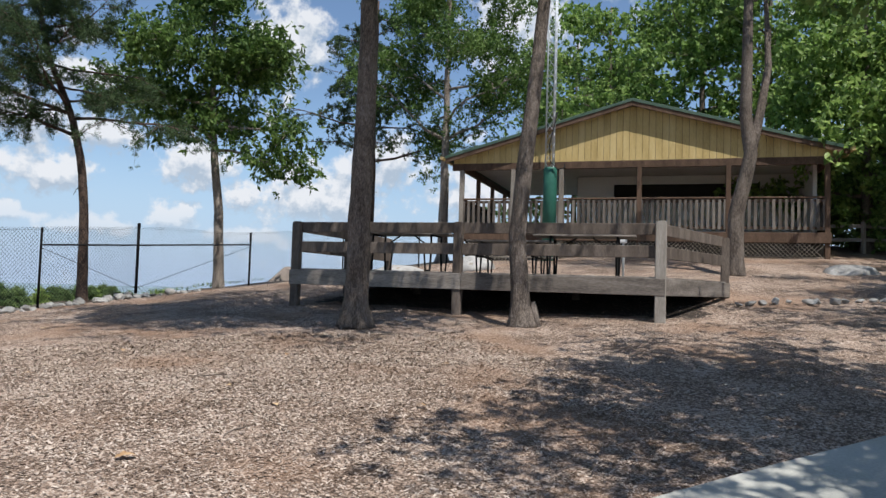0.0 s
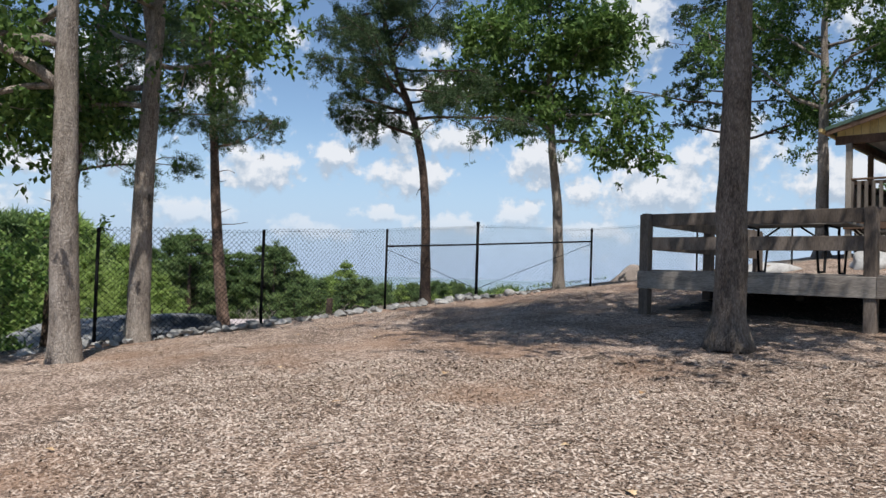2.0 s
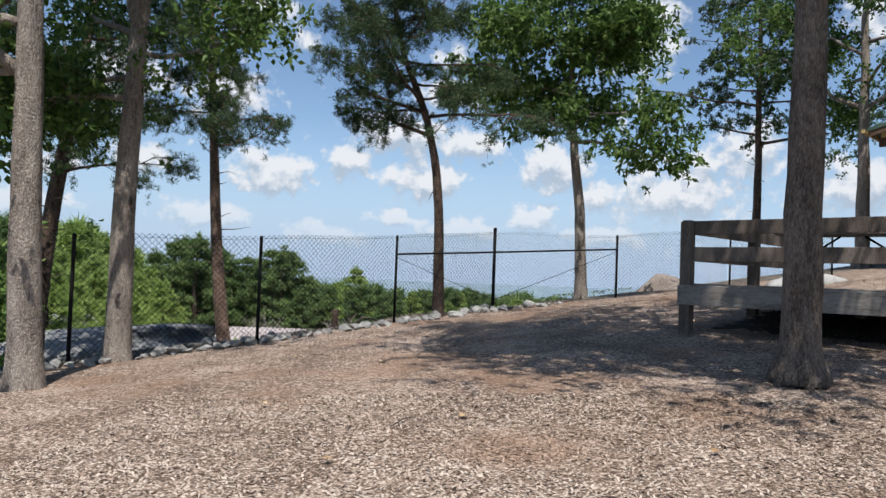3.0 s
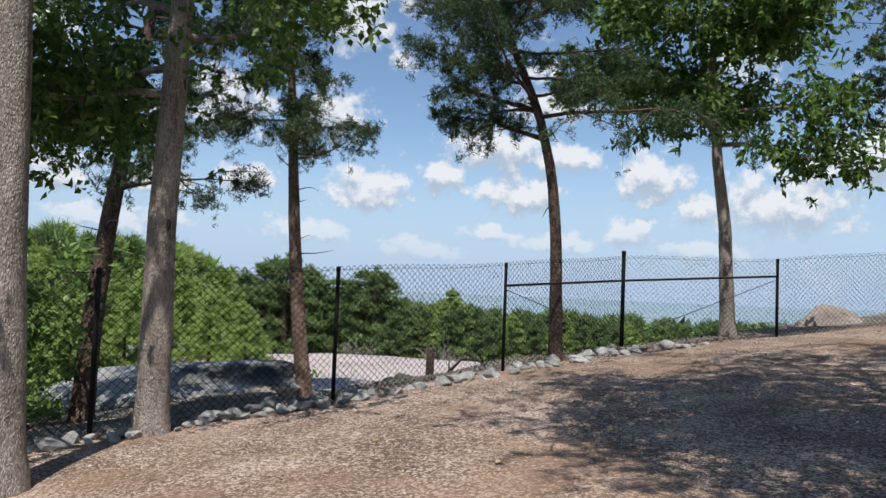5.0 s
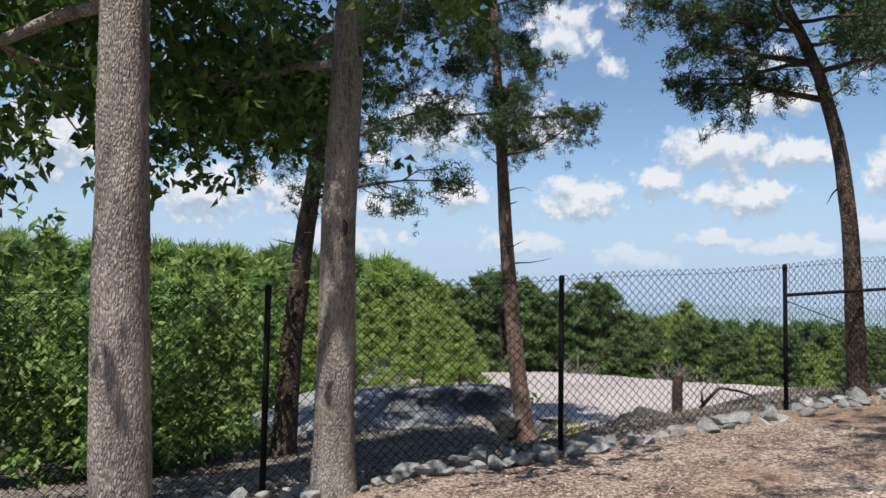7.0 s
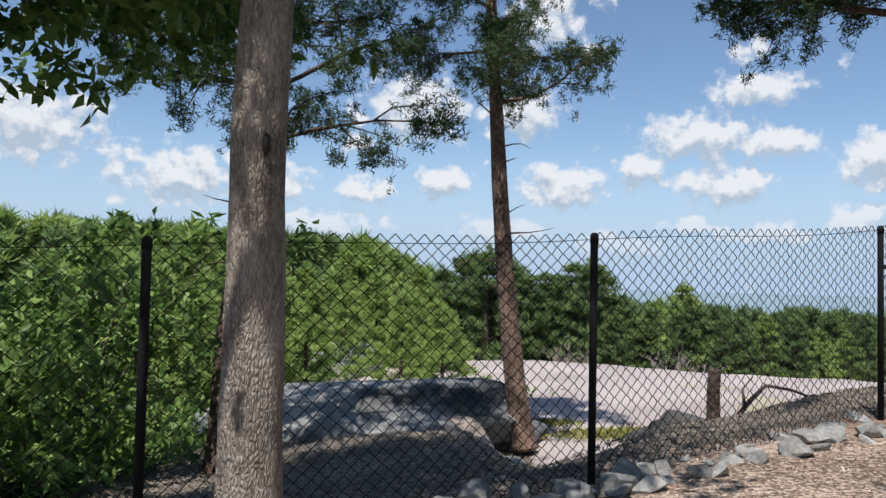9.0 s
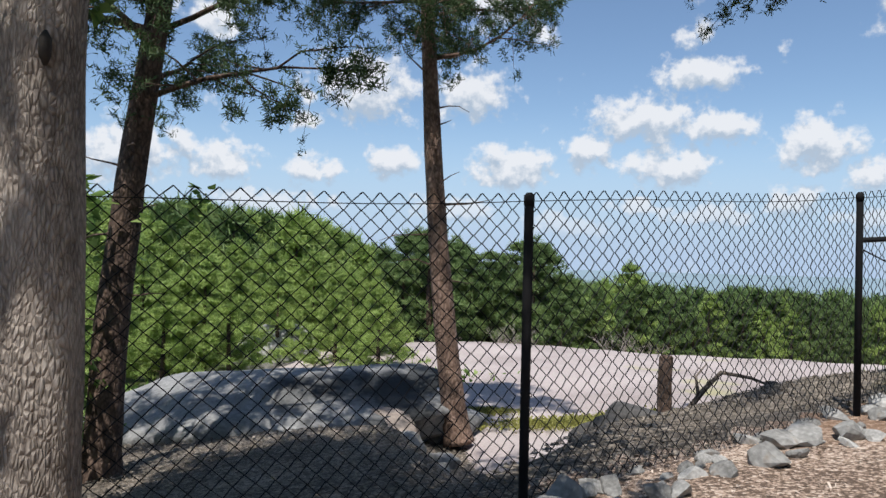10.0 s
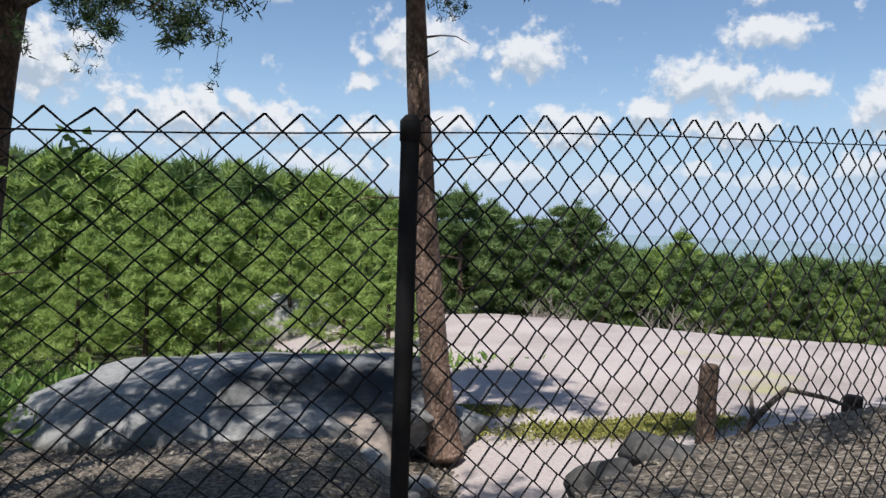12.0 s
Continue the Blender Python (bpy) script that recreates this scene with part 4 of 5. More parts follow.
# ---- young pines and shrubs beyond the fence ----
def young_pine(seed, h, mat, tufts, size):
    """A young pine with whorls of upturned branches; one trunk and one crown mesh."""
    rg = random.Random(seed)
    nr = np.random.default_rng(seed)
    s = Shape()
    s.tube([(0, 0, -0.3), (0.02 * h, 0, h * 0.5), (0, 0, h)], [0.02 * h + 0.01, 0.012 * h + 0.008, 0.008], 7)
    tips = []
    tiers = int(5 + h * 1.9)
    for k in range(tiers):
        f = (k + rg.uniform(0.2, 0.8)) / tiers
        z = h * (0.05 + 0.92 * f)
        for j in range(7):
            a = rg.uniform(0, 6.28)
            ln = h * 0.37 * (1 - f) ** 0.85 * rg.uniform(0.55, 1.2) + 0.10
            e = Vector((math.cos(a) * ln, math.sin(a) * ln, z + ln * rg.uniform(0.10, 0.42)))
            for g in (0.45, 0.65, 0.8, 0.92, 1.0, 1.0):
                tips.append(Vector((0, 0, z)).lerp(e, g) + Vector((rg.gauss(0, 0.012 * h), rg.gauss(0, 0.012 * h), 0)))
            if j < 3:
                s.tube([(0, 0, z), e], [0.012, 0.004], 4, caps=False)
    tips += [Vector((0, 0, h * g)) for g in (0.93, 0.96, 1.0, 1.0)]
    T = np.array([tuple(p) for p in tips])
    c = T[nr.integers(0, len(T), tufts)] + nr.normal(0, 0.017 * h, (tufts, 3)) * np.array([1, 1, 0.7])
    return s.mesh("trunk", M_PINEBARK), needles("needles", np.repeat(c, 7, 0) + nr.normal(0, 0.02, (tufts * 7, 3)), size, size * 0.15, nr, mat, 0.7)


light = [young_pine(200 + k, 3.6, M_YOUNGPINE, 1800, 0.17) for k in range(5)]
dark = [young_pine(220 + k, 3.6, M_DARKPINE, 1700, 0.17) for k in range(4)]
far_light = [young_pine(240 + k, 3.6, M_YOUNGPINE, 420, 0.42) for k in range(4)]
far_dark = [young_pine(250 + k, 3.6, M_DARKPINE, 420, 0.42) for k in range(4)]


def put_pine(x, y, h, meshes, label, group, z=None):
    t = root("young_pine", x, y, land_at(x, y) if z is None else z, label, "tree", group, rz=rs.uniform(0, 360))
    for nm, me in zip(("trunk", "crown"), meshes):
        ob = new(nm, me)
        ob.parent = t
    sc = h / 3.6
    t.scale = (sc * rs.uniform(1.0, 1.25), sc * rs.uniform(1.0, 1.25), sc)
    return t


def polar(x, y, yaw, dist):
    return x - math.sin(radians(yaw)) * dist, y + math.cos(radians(yaw)) * dist


# spot on the camera's path; pines are set to fit its view from here
CAMERA_SPOT = (-3.45, 12.7, 1.71)
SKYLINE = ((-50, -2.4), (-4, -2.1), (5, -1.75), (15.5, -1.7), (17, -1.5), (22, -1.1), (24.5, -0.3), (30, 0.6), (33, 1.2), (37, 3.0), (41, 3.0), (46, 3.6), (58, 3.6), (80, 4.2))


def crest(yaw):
    """How high the woods stand against the sky from the camera's spot, in degrees."""
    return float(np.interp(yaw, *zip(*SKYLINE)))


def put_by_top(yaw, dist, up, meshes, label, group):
    """A pine sized so that its tip reaches this elevation in the camera's view."""
    x, y = polar(CAMERA_SPOT[0], CAMERA_SPOT[1], yaw, dist)
    h = CAMERA_SPOT[2] + dist * math.tan(radians(up)) - land_at(x, y)
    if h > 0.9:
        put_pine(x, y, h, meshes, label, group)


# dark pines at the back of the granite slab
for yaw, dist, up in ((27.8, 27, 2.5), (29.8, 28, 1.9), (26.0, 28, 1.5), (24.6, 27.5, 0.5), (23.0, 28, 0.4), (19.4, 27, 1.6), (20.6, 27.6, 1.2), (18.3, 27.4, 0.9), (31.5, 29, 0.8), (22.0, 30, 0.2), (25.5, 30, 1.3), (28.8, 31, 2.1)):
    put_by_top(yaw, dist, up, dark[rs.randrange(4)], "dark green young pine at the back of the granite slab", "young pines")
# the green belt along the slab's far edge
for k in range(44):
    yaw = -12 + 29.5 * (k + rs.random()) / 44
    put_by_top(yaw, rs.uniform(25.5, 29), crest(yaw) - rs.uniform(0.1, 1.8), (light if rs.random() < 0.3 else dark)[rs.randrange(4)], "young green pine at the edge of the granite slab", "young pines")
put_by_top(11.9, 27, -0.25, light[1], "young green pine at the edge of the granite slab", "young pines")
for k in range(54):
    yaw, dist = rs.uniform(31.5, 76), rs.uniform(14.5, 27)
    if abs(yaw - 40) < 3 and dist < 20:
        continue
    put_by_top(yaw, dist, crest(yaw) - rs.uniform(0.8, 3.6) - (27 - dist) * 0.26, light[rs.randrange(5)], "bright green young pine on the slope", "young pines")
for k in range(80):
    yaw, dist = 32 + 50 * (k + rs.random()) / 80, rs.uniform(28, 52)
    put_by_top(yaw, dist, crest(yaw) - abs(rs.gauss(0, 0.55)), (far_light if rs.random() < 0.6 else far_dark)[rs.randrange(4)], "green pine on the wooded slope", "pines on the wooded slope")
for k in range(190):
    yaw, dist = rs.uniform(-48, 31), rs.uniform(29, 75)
    x, y = polar(CAMERA_SPOT[0], CAMERA_SPOT[1], yaw, dist)
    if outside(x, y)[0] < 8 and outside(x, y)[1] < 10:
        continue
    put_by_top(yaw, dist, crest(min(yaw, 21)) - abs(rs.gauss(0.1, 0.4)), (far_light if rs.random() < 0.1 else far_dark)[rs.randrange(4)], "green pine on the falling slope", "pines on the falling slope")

# far woods
nr = np.random.default_rng(77)
n = 60000
yaw = np.radians(nr.uniform(-75, 100, n))
dist = 70 * np.exp(nr.uniform(0, 2.0, n))
x, y = -3.4 - np.sin(yaw) * dist, 12.7 + np.cos(yaw) * dist
z = land(x, y) + nr.uniform(0, 6.0, n) * np.clip(0.5 + 0.5 * np.sin(x * 0.21) * np.cos(y * 0.17), 0.3, 1)
woods = new("far_woods", quads("far_woods", np.stack([x, y, z], 1), 2.6, 1.7, nr, M_PINELEAF, -0.4, 0.2))
tagged(woods, "dark green woods stretching to the horizon", "woods", kind="stuff")


def shrub(seed, x, y, h, r, leaves, label, leaf=(0.16, 0.07), stems=9):
    rg, nr = random.Random(seed), np.random.default_rng(seed)
    t = root("shrub", x, y, land_at(x, y), label, "shrub", "shrubs by the fence")
    tips = []
    for k in range(stems):
        a = k * 2.4
        pts = limb_path(rg, (0, 0, -0.05), (math.cos(a) * r / h, math.sin(a) * r / h, 1), h * rg.uniform(0.7, 1.1), 6, 0.03, 0.16)
        s = Shape()
        s.tube(pts, [0.03, 0.026, 0.021, 0.016, 0.011, 0.007, 0.003], 5)
        part("stem", s, M_OAKBARK, t, "", True)
        for p in pts[1:]:
            for _ in range(4):
                tips.append(p + Vector((rg.gauss(0, r * 0.25), rg.gauss(0, r * 0.25), rg.gauss(0, 0.2))))
    T = np.array([tuple(p) for p in tips])
    T[:, 2] = np.maximum(T[:, 2], 0.1)
    nodes = np.repeat(T[nr.integers(0, len(T), leaves // 8)] + nr.normal(0, 0.12, (leaves // 8, 3)), 8, 0)
    crown = new("crown", quads("leaves", nodes + nr.normal(0, 0.05, nodes.shape), leaf[0], leaf[1], nr, M_SHRUBLEAF, 0.4, 0.2))
    crown.parent = t


def tufts(name, seed, spots, count, leaf, mat, label, category):
    """Low growth over elongated patches: (x, y, half length, half width, turn)."""
    nr = np.random.default_rng(seed)
    out = []
    for x, y, a, b, turn in spots:
        p = nr.normal(0, 0.5, (count, 2)) * (a, b)
        c, s = math.cos(radians(turn)), math.sin(radians(turn))
        gx_, gy_ = x + p[:, 0] * c - p[:, 1] * s, y + p[:, 0] * s + p[:, 1] * c
        out.append(np.stack([gx_, gy_, ground_top(gx_, gy_) + nr.uniform(0, leaf[0] * 0.4, count)], 1))
    ob = new(name, quads(name, np.concatenate(out), leaf[0], leaf[1], nr, mat, -0.6, 0.2))
    tagged(ob, label, category, kind="stuff")


def ground_top(x, y):
    return land(x, y) + 0.09


tufts("moss", 401, ((-6.2, 22.7, 1.5, 0.36, 42), (-5.5, 23.7, 0.6, 0.25, 42), (-8.0, 22.4, 0.6, 0.22, 35)), 5200, (0.05, 0.03), M_MOSS, "yellow-green moss in a hollow of the granite", "moss")
tufts("undergrowth", 402, ((-13.0, 21.0, 2.2, 1.4, 30), (-13.5, 18.2, 1.8, 1.5, 0), (-12.0, 24.5, 2.5, 1.2, 30), (-11.8, 16.6, 1.2, 1.0, 0)), 2200, (0.20, 0.08), M_SHRUBLEAF,
      "low green undergrowth behind the granite ledge", "undergrowth")
tufts("weeds", 403, ((-2.2, 23.2, 1.2, 0.5, 40), (0.6, 23.6, 2.4, 0.5, 22)), 200, (0.10, 0.03), M_SHRUBLEAF,
      "sparse green weeds on the bank beyond the fence", "weeds")
shrub(301, -10.6, 14.9, 3.3, 1.7, 9000, "tall leafy green shrub beyond the fence")
shrub(302, -11.8, 12.6, 3.4, 1.9, 9000, "tall leafy green shrub beyond the fence")
shrub(303, -13.4, 15.6, 3.0, 1.8, 7000, "broad leafy green shrub beyond the fence")
for k, (x, y, h, r) in enumerate(((20.5, 21.5, 3.0, 2.0), (23.5, 17.5, 3.4, 2.2), (24.5, 13.5, 3.2, 2.2), (21.0, 25.5, 3.2, 2.2), (28, 20, 3.6, 2.4), (28, 9, 3.6, 2.4), (22.2, 19.4, 3.4, 2.2), (25.6, 15.6, 3.8, 2.3), (26.5, 11.2, 3.6, 2.3), (23.0, 22.5, 3.8, 2.4))):
    shrub(320 + k, x, y, h, r, 5000, "dense green shrub at the edge of the woods", (0.22, 0.11))

# ---- bare brush along the slab's far edge ----
def bare_brush(seed, x, y, h, stems):
    """A leafless bush of pale forking twigs."""
    rg = random.Random(seed)
    t = root("bare_bush", x, y, land_at(x, y), "pale leafless brush at the edge of the granite slab", "bush", "bare brush")
    for k in range(stems):
        a = k * 2.4
        pts = limb_path(rg, (0.2 * math.cos(a), 0.2 * math.sin(a), -0.05), (math.cos(a) * 0.6, math.sin(a) * 0.6, 1), h * rg.uniform(0.6, 1.1), 5, 0.03, 0.2)
        s = Shape()
        s.tube(pts, [0.022, 0.018, 0.014, 0.010, 0.007, 0.004], 5)
        for p in pts[1:5]:
            for _ in range(2):
                tw = limb_path(rg, p, (rg.gauss(0, 0.7), rg.gauss(0, 0.7), 0.7), h * rg.uniform(0.2, 0.4), 3, 0.02, 0.2)
                s.tube(tw, [0.009, 0.007, 0.005, 0.003], 4, caps=False)
        part("stem", s, M_POSTWOOD, t, "", True)


# bearings and distances fitted to the camera's view
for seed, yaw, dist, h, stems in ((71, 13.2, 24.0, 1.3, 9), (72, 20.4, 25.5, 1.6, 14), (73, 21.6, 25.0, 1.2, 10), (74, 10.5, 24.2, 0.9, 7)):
    bare_brush(seed, *polar(CAMERA_SPOT[0], CAMERA_SPOT[1], yaw, dist), h, stems)

# ---- the deck ----
UX, UY, VX, VY = 0.797, -0.604, 0.604, 0.797
L0 = (2.0, 14.56)
DECK_RZ = math.degrees(math.atan2(UY, UX))
DZ = 1.508


def uv(u, v, o=L0):
    return o[0] + u * UX + v * VX, o[1] + u * UY + v * VY


OUT = [(0, 0), (6.58, 0), (7.72, 2.98), (7.72, 4.7), (0, 4.7)]
deck = root("deck", *L0, 0, "weathered wooden deck on posts with a board railing", "deck", rz=DECK_RZ)


def deck_right(v):
    return 6.58 + 1.14 * min(v, 2.98) / 2.98


v = 0.075
while v < 4.65:
    s = Shape()
    s.beam((-0.06, v, DZ - 0.02), (deck_right(v) + 0.03, v, DZ - 0.02), 0.136, 0.038, 0.005)
    part("plank", s, M_DECKWOOD, deck)
    v += 0.143
for a, b in ((OUT[0], OUT[1]), (OUT[1], OUT[2]), (OUT[2], OUT[3]), (OUT[4], OUT[0])):
    s = Shape()
    a_, b_ = Vector((*a, DZ - 0.165)), Vector((*b, DZ - 0.165))
    d = (b_ - a_).normalized()
    n_ = Vector((d.y, -d.x, 0)) * 0.075
    if a == OUT[0]:
        m_ = Vector((3.25, 0, DZ - 0.165))
        s.beam(a_ + n_ - d * 0.09, m_ + n_ - d * 0.004, 0.042, 0.275)
        part("rim_board", s, M_DECKWOOD, deck)
        s = Shape()
        s.beam(m_ + n_ + d * 0.004, b_ + n_ + d * 0.075, 0.042, 0.275)
    else:
        s.beam(a_ + n_, b_ + n_, 0.042, 0.275)
    part("rim_board", s, M_DECKWOOD, deck)
for u in np.arange(0.5, 6.6, 0.6):
    s = Shape()
    s.beam((u, 0.12, DZ - 0.14), (u, 4.6, DZ - 0.14), 0.04, 0.19)
    part("joist", s, M_DECKWOOD, deck)


def deck_post(u, v, top, mat=M_DECKPOST, w=0.155, label=""):
    x, y = uv(u, v)
    g = land_at(x, y) - 0.25
    s = Shape()
    s.beam((u, v, g), (u, v, top - 0.02), w, w, 0.012, up=(0, 1, 0))
    s.beam((u, v, top - 0.02), (u, v, top), w - 0.03, w - 0.03, 0.02, up=(0, 1, 0))
    part("post", s, mat, deck, label)


TOP = 2.385
deck_post(0, 0, TOP)
deck_post(3.17, 0, TOP)
# sunlight on this corner post is put into a paler wood
deck_post(6.58, 0, TOP + 0.03, M_POSTWOOD, 0.175, "grey post, sunlight put into its paler wood")
deck_post(7.72, 2.98, TOP - 0.02)
deck_post(0, 2.3, TOP - 0.01)
deck_post(0, 4.6, TOP - 0.01)
for u, v in ((1.5, 2.6), (4.9, 2.6)):
    deck_post(u, v, DZ - 0.24)
for (a, b) in (((0, 0), (3.17, 0)), ((3.17, 0), (6.58, 0)), ((6.58, 0), (7.72, 2.98)), ((0, 0), (0, 2.3)), ((0, 2.3), (0, 4.6))):
    for z, h in ((TOP - 0.10, 0.19), (TOP - 0.47, 0.20)):
        s = Shape()
        a_, b_ = Vector((*a, z)), Vector((*b, z))
        d = (b_ - a_).normalized()
        inn = Vector((-d.y, d.x, 0)) * (0.045 if a[0] or b[0] else -0.045)
        s.beam(a_ + d * 0.05 + inn, b_ - d * 0.05 + inn, 0.04, h)
        part("rail_board", s, M_DECKPOST, deck)


def picnic_table(u, v, turn):
    """A picnic table: planked top and benches on a bent steel-tube frame."""
    x, y = uv(u, v)
    t = root("picnic_table", x, y, DZ, "dark wooden picnic table with black steel-tube frame on the deck", "picnic table", "picnic tables on the deck", rz=DECK_RZ + turn)
    for k in range(5):
        s = Shape()
        s.beam((-0.92, -0.30 + 0.15 * k, 0.745), (0.92, -0.30 + 0.15 * k, 0.745), 0.14, 0.04)
        part("top_plank", s, M_DECKWOOD, t)
    for sy in (-1, 1):
        for k in (0, 1):
            s = Shape()
            s.beam((-0.92, sy * (0.60 + 0.13 * k), 0.44), (0.92, sy * (0.60 + 0.13 * k), 0.44), 0.12, 0.04)
            part("bench_plank", s, M_DECKWOOD, t)
    for sx in (-0.6, 0.6):
        s = Shape()
        r = [0.021] * 4
        s.tube([(sx, -0.32, 0.71), (sx, -0.30, 0.40), (sx, -0.36, 0.03), (sx, -0.62, 0.025)], r, 8)
        s.tube([(sx, 0.32, 0.71), (sx, 0.30, 0.40), (sx, 0.36, 0.03), (sx, 0.62, 0.025)], r, 8)
        s.tube([(sx, -0.78, 0.41), (sx, 0.78, 0.41)], [0.021] * 2, 8)
        s.tube([(sx, -0.33, 0.715), (sx, 0.33, 0.715)], [0.021] * 2, 8)
        s.tube([(sx, -0.72, 0.41), (sx, -0.62, 0.025)], [0.018] * 2, 8)
        s.tube([(sx, 0.72, 0.41), (sx, 0.62, 0.025)], [0.018] * 2, 8)
        s.tube([(sx, 0, 0.41), (sx * 0.25, 0, 0.715)], [0.015] * 2, 8)
        part("frame", s, M_BLACK, t, "black steel tube", True)


picnic_table(1.75, 1.25, 0)
picnic_table(3.4, 3.3, 0)
picnic_table(5.2, 1.4, 2)

ex, ey = uv(5.75, 3.55)
box = root("electrical_box", ex, ey, DZ, "small white and blue outdoor outlet box on a pipe", "outlet box", rz=DECK_RZ)
part("pipe", Shape().tube([(0, 0, 0), (0, 0, 0.88)], [0.025] * 2, 10), M_STEEL, box, "", True)
part("case", Shape().box(pose(0, 0, 0.90), 0.14, 0.10, 0.26, 0.02), M_WHITEBOX, box)
part("cover", Shape().box(pose(0.15, -0.03, 0.94), 0.15, 0.11, 0.17, 0.02), M_BLUEBOX, box, "blue-grey metal cover")

# ---- the pavilion ----
C0 = (9.02, 24.39)
PW, PDEP, FZ, BZ = 11.45, 8.8, 3.20, 5.29
pav = root("pavilion", *C0, 0, "open-sided wooden pavilion with yellow gable and green roof", "pavilion", rz=DECK_RZ)


def pground(u, v):
    return land_at(*uv(u, v, C0))


s = Shape()
s.box(pose(PW / 2, PDEP / 2, FZ - 0.06), PW + 0.1, PDEP, 0.12, 0.01)
part("floor", s, M_BROWNWOOD, pav)
s = Shape()
s.beam((-0.1, -0.09, FZ - 0.16), (PW + 0.1, -0.09, FZ - 0.16), 0.06, 0.32)
part("rim_board", s, M_BROWNWOOD, pav)
s = Shape()
s.beam((-0.09, -0.06, FZ - 0.16), (-0.09, PDEP, FZ - 0.16), 0.06, 0.32)
part("rim_board", s, M_BROWNWOOD, pav)
PU = [0, 1.81, 3.45, 5.97, 8.66, 11.45]
for u in PU:
    s = Shape()
    s.beam((u, 0, pground(u, 0) - 0.2), (u, 0, BZ), 0.15, 0.15, 0.012, up=(0, 1, 0))
    part("post", s, M_BROWNWOOD if u > 4 else M_POSTWOOD, pav)
for vv in (2.2, 4.4, 6.6, 8.4):
    for u in (0, PW):
        s = Shape()
        s.beam((u, vv, pground(u, vv) - 0.2), (u, vv, BZ), 0.14, 0.14, 0.012, up=(0, 1, 0))
        part("post", s, M_BROWNWOOD, pav)
s = Shape()
s.beam((-0.35, 0, BZ + 0.11), (PW + 0.35, 0, BZ + 0.11), 0.12, 0.24, 0.01)
part("beam", s, M_BROWNWOOD, pav)
for u in (0, PW):
    s = Shape()
    s.beam((u, 0.07, BZ + 0.10), (u, PDEP, BZ + 0.10), 0.12, 0.22, 0.01)
    part("beam", s, M_BROWNWOOD, pav)


def railing(a, b):
    a, b = Vector((*a, 0)), Vector((*b, 0))
    d = (b - a).normalized()
    run = (b - a).length
    for z, h, w in ((FZ + 1.08, 0.05, 0.13), (FZ + 0.98, 0.09, 0.04), (FZ + 0.14, 0.09, 0.04)):
        s = Shape()
        s.beam(a + d * 0.07 + Vector((0, 0, z)), b - d * 0.07 + Vector((0, 0, z)), w, h)
        part("rail", s, M_BROWNWOOD, pav)
    n = int(run / 0.165)
    for k in range(n):
        p = a + d * (run * (k + 0.5) / n)
        p = p + Vector((d.y, -d.x, 0)) * 0.045
        s = Shape()
        s.box(Matrix.Translation(p + Vector((0, 0, FZ + 0.55))) @ pose(0, 0, 0, 0, rs.uniform(-1.2, 1.2), math.degrees(math.atan2(d.y, d.x))), 0.085, 0.035, 0.94)
        part("baluster", s, M_BALUSTER, pav)


for k in range(len(PU) - 1):
    railing((PU[k], 0), (PU[k + 1], 0))
railing((0, 2.2), (0, 0))
railing((0, 4.4), (0, 2.2))
railing((PW, 0), (PW, 2.2))
s = Shape()
step = 0.13
u = 0.1
for k in range(int(PW / step)):
    u = 0.1 + k * step
    lo = pground(u, 0) - 0.05
    h = FZ - 0.33 - lo
    if h < 0.15 or u + h > PW:
        continue
    s.beam((u, -0.075, lo), (u + h, -0.075, lo + h), 0.008, 0.036, 0.0, up=(0, 1, 0))
    s.beam((u + h, -0.087, lo), (u, -0.087, lo + h), 0.008, 0.036, 0.0, up=(0, 1, 0))
part("lattice", s, M_LATTICE, pav, "crossed wooden lattice skirt")
# shade under the floor put in as a near-black sheet
s = Shape()
s.box(pose(PW / 2, 0.6, FZ - 0.75), PW, 0.05, 1.3)
part("underfloor_shade", s, M_HOLLOWSHADE, pav, "near-black sheet standing in for shade under the floor")

# gable boards
PEAK, EAVE, OV = 7.42, 5.70, 0.55
rise = (PEAK - EAVE) / (PW / 2 + OV)
k = 0
u = -0.3
while u < PW + 0.3:
    w = 0.205
    def top(q):
        return PEAK - rise * abs(q - PW / 2) - 0.12
    z0, za, zb = BZ + 0.225, top(u), top(u + w - 0.012)
    if min(za, zb) > z0 + 0.03:
        s = Shape()
        y0, y1 = -0.055, -0.030
        for yy in (y0, y1):
            s.v += [(u, yy, z0), (u + w - 0.012, yy, z0), (u + w - 0.012, yy, zb), (u, yy, za)]
        s.f = [(0, 1, 2, 3), (7, 6, 5, 4), (0, 4, 5, 1), (1, 5, 6, 2), (2, 6, 7, 3), (3, 7, 4, 0)]
        part("gable_board", s, M_SIDING, pav)
    u += w
    k += 1
s = Shape()
s.v = [(0, -0.015, BZ + 0.22), (PW, -0.015, BZ + 0.22), (PW / 2, -0.015, PEAK - 0.2), (0, 0.01, BZ + 0.22), (PW, 0.01, BZ + 0.22), (PW / 2, 0.01, PEAK - 0.2)]
s.f = [(0, 1, 2), (5, 4, 3), (0, 3, 4, 1), (1, 4, 5, 2), (2, 5, 3, 0)]
part("gable_wall", s, M_BROWNWOOD, pav)
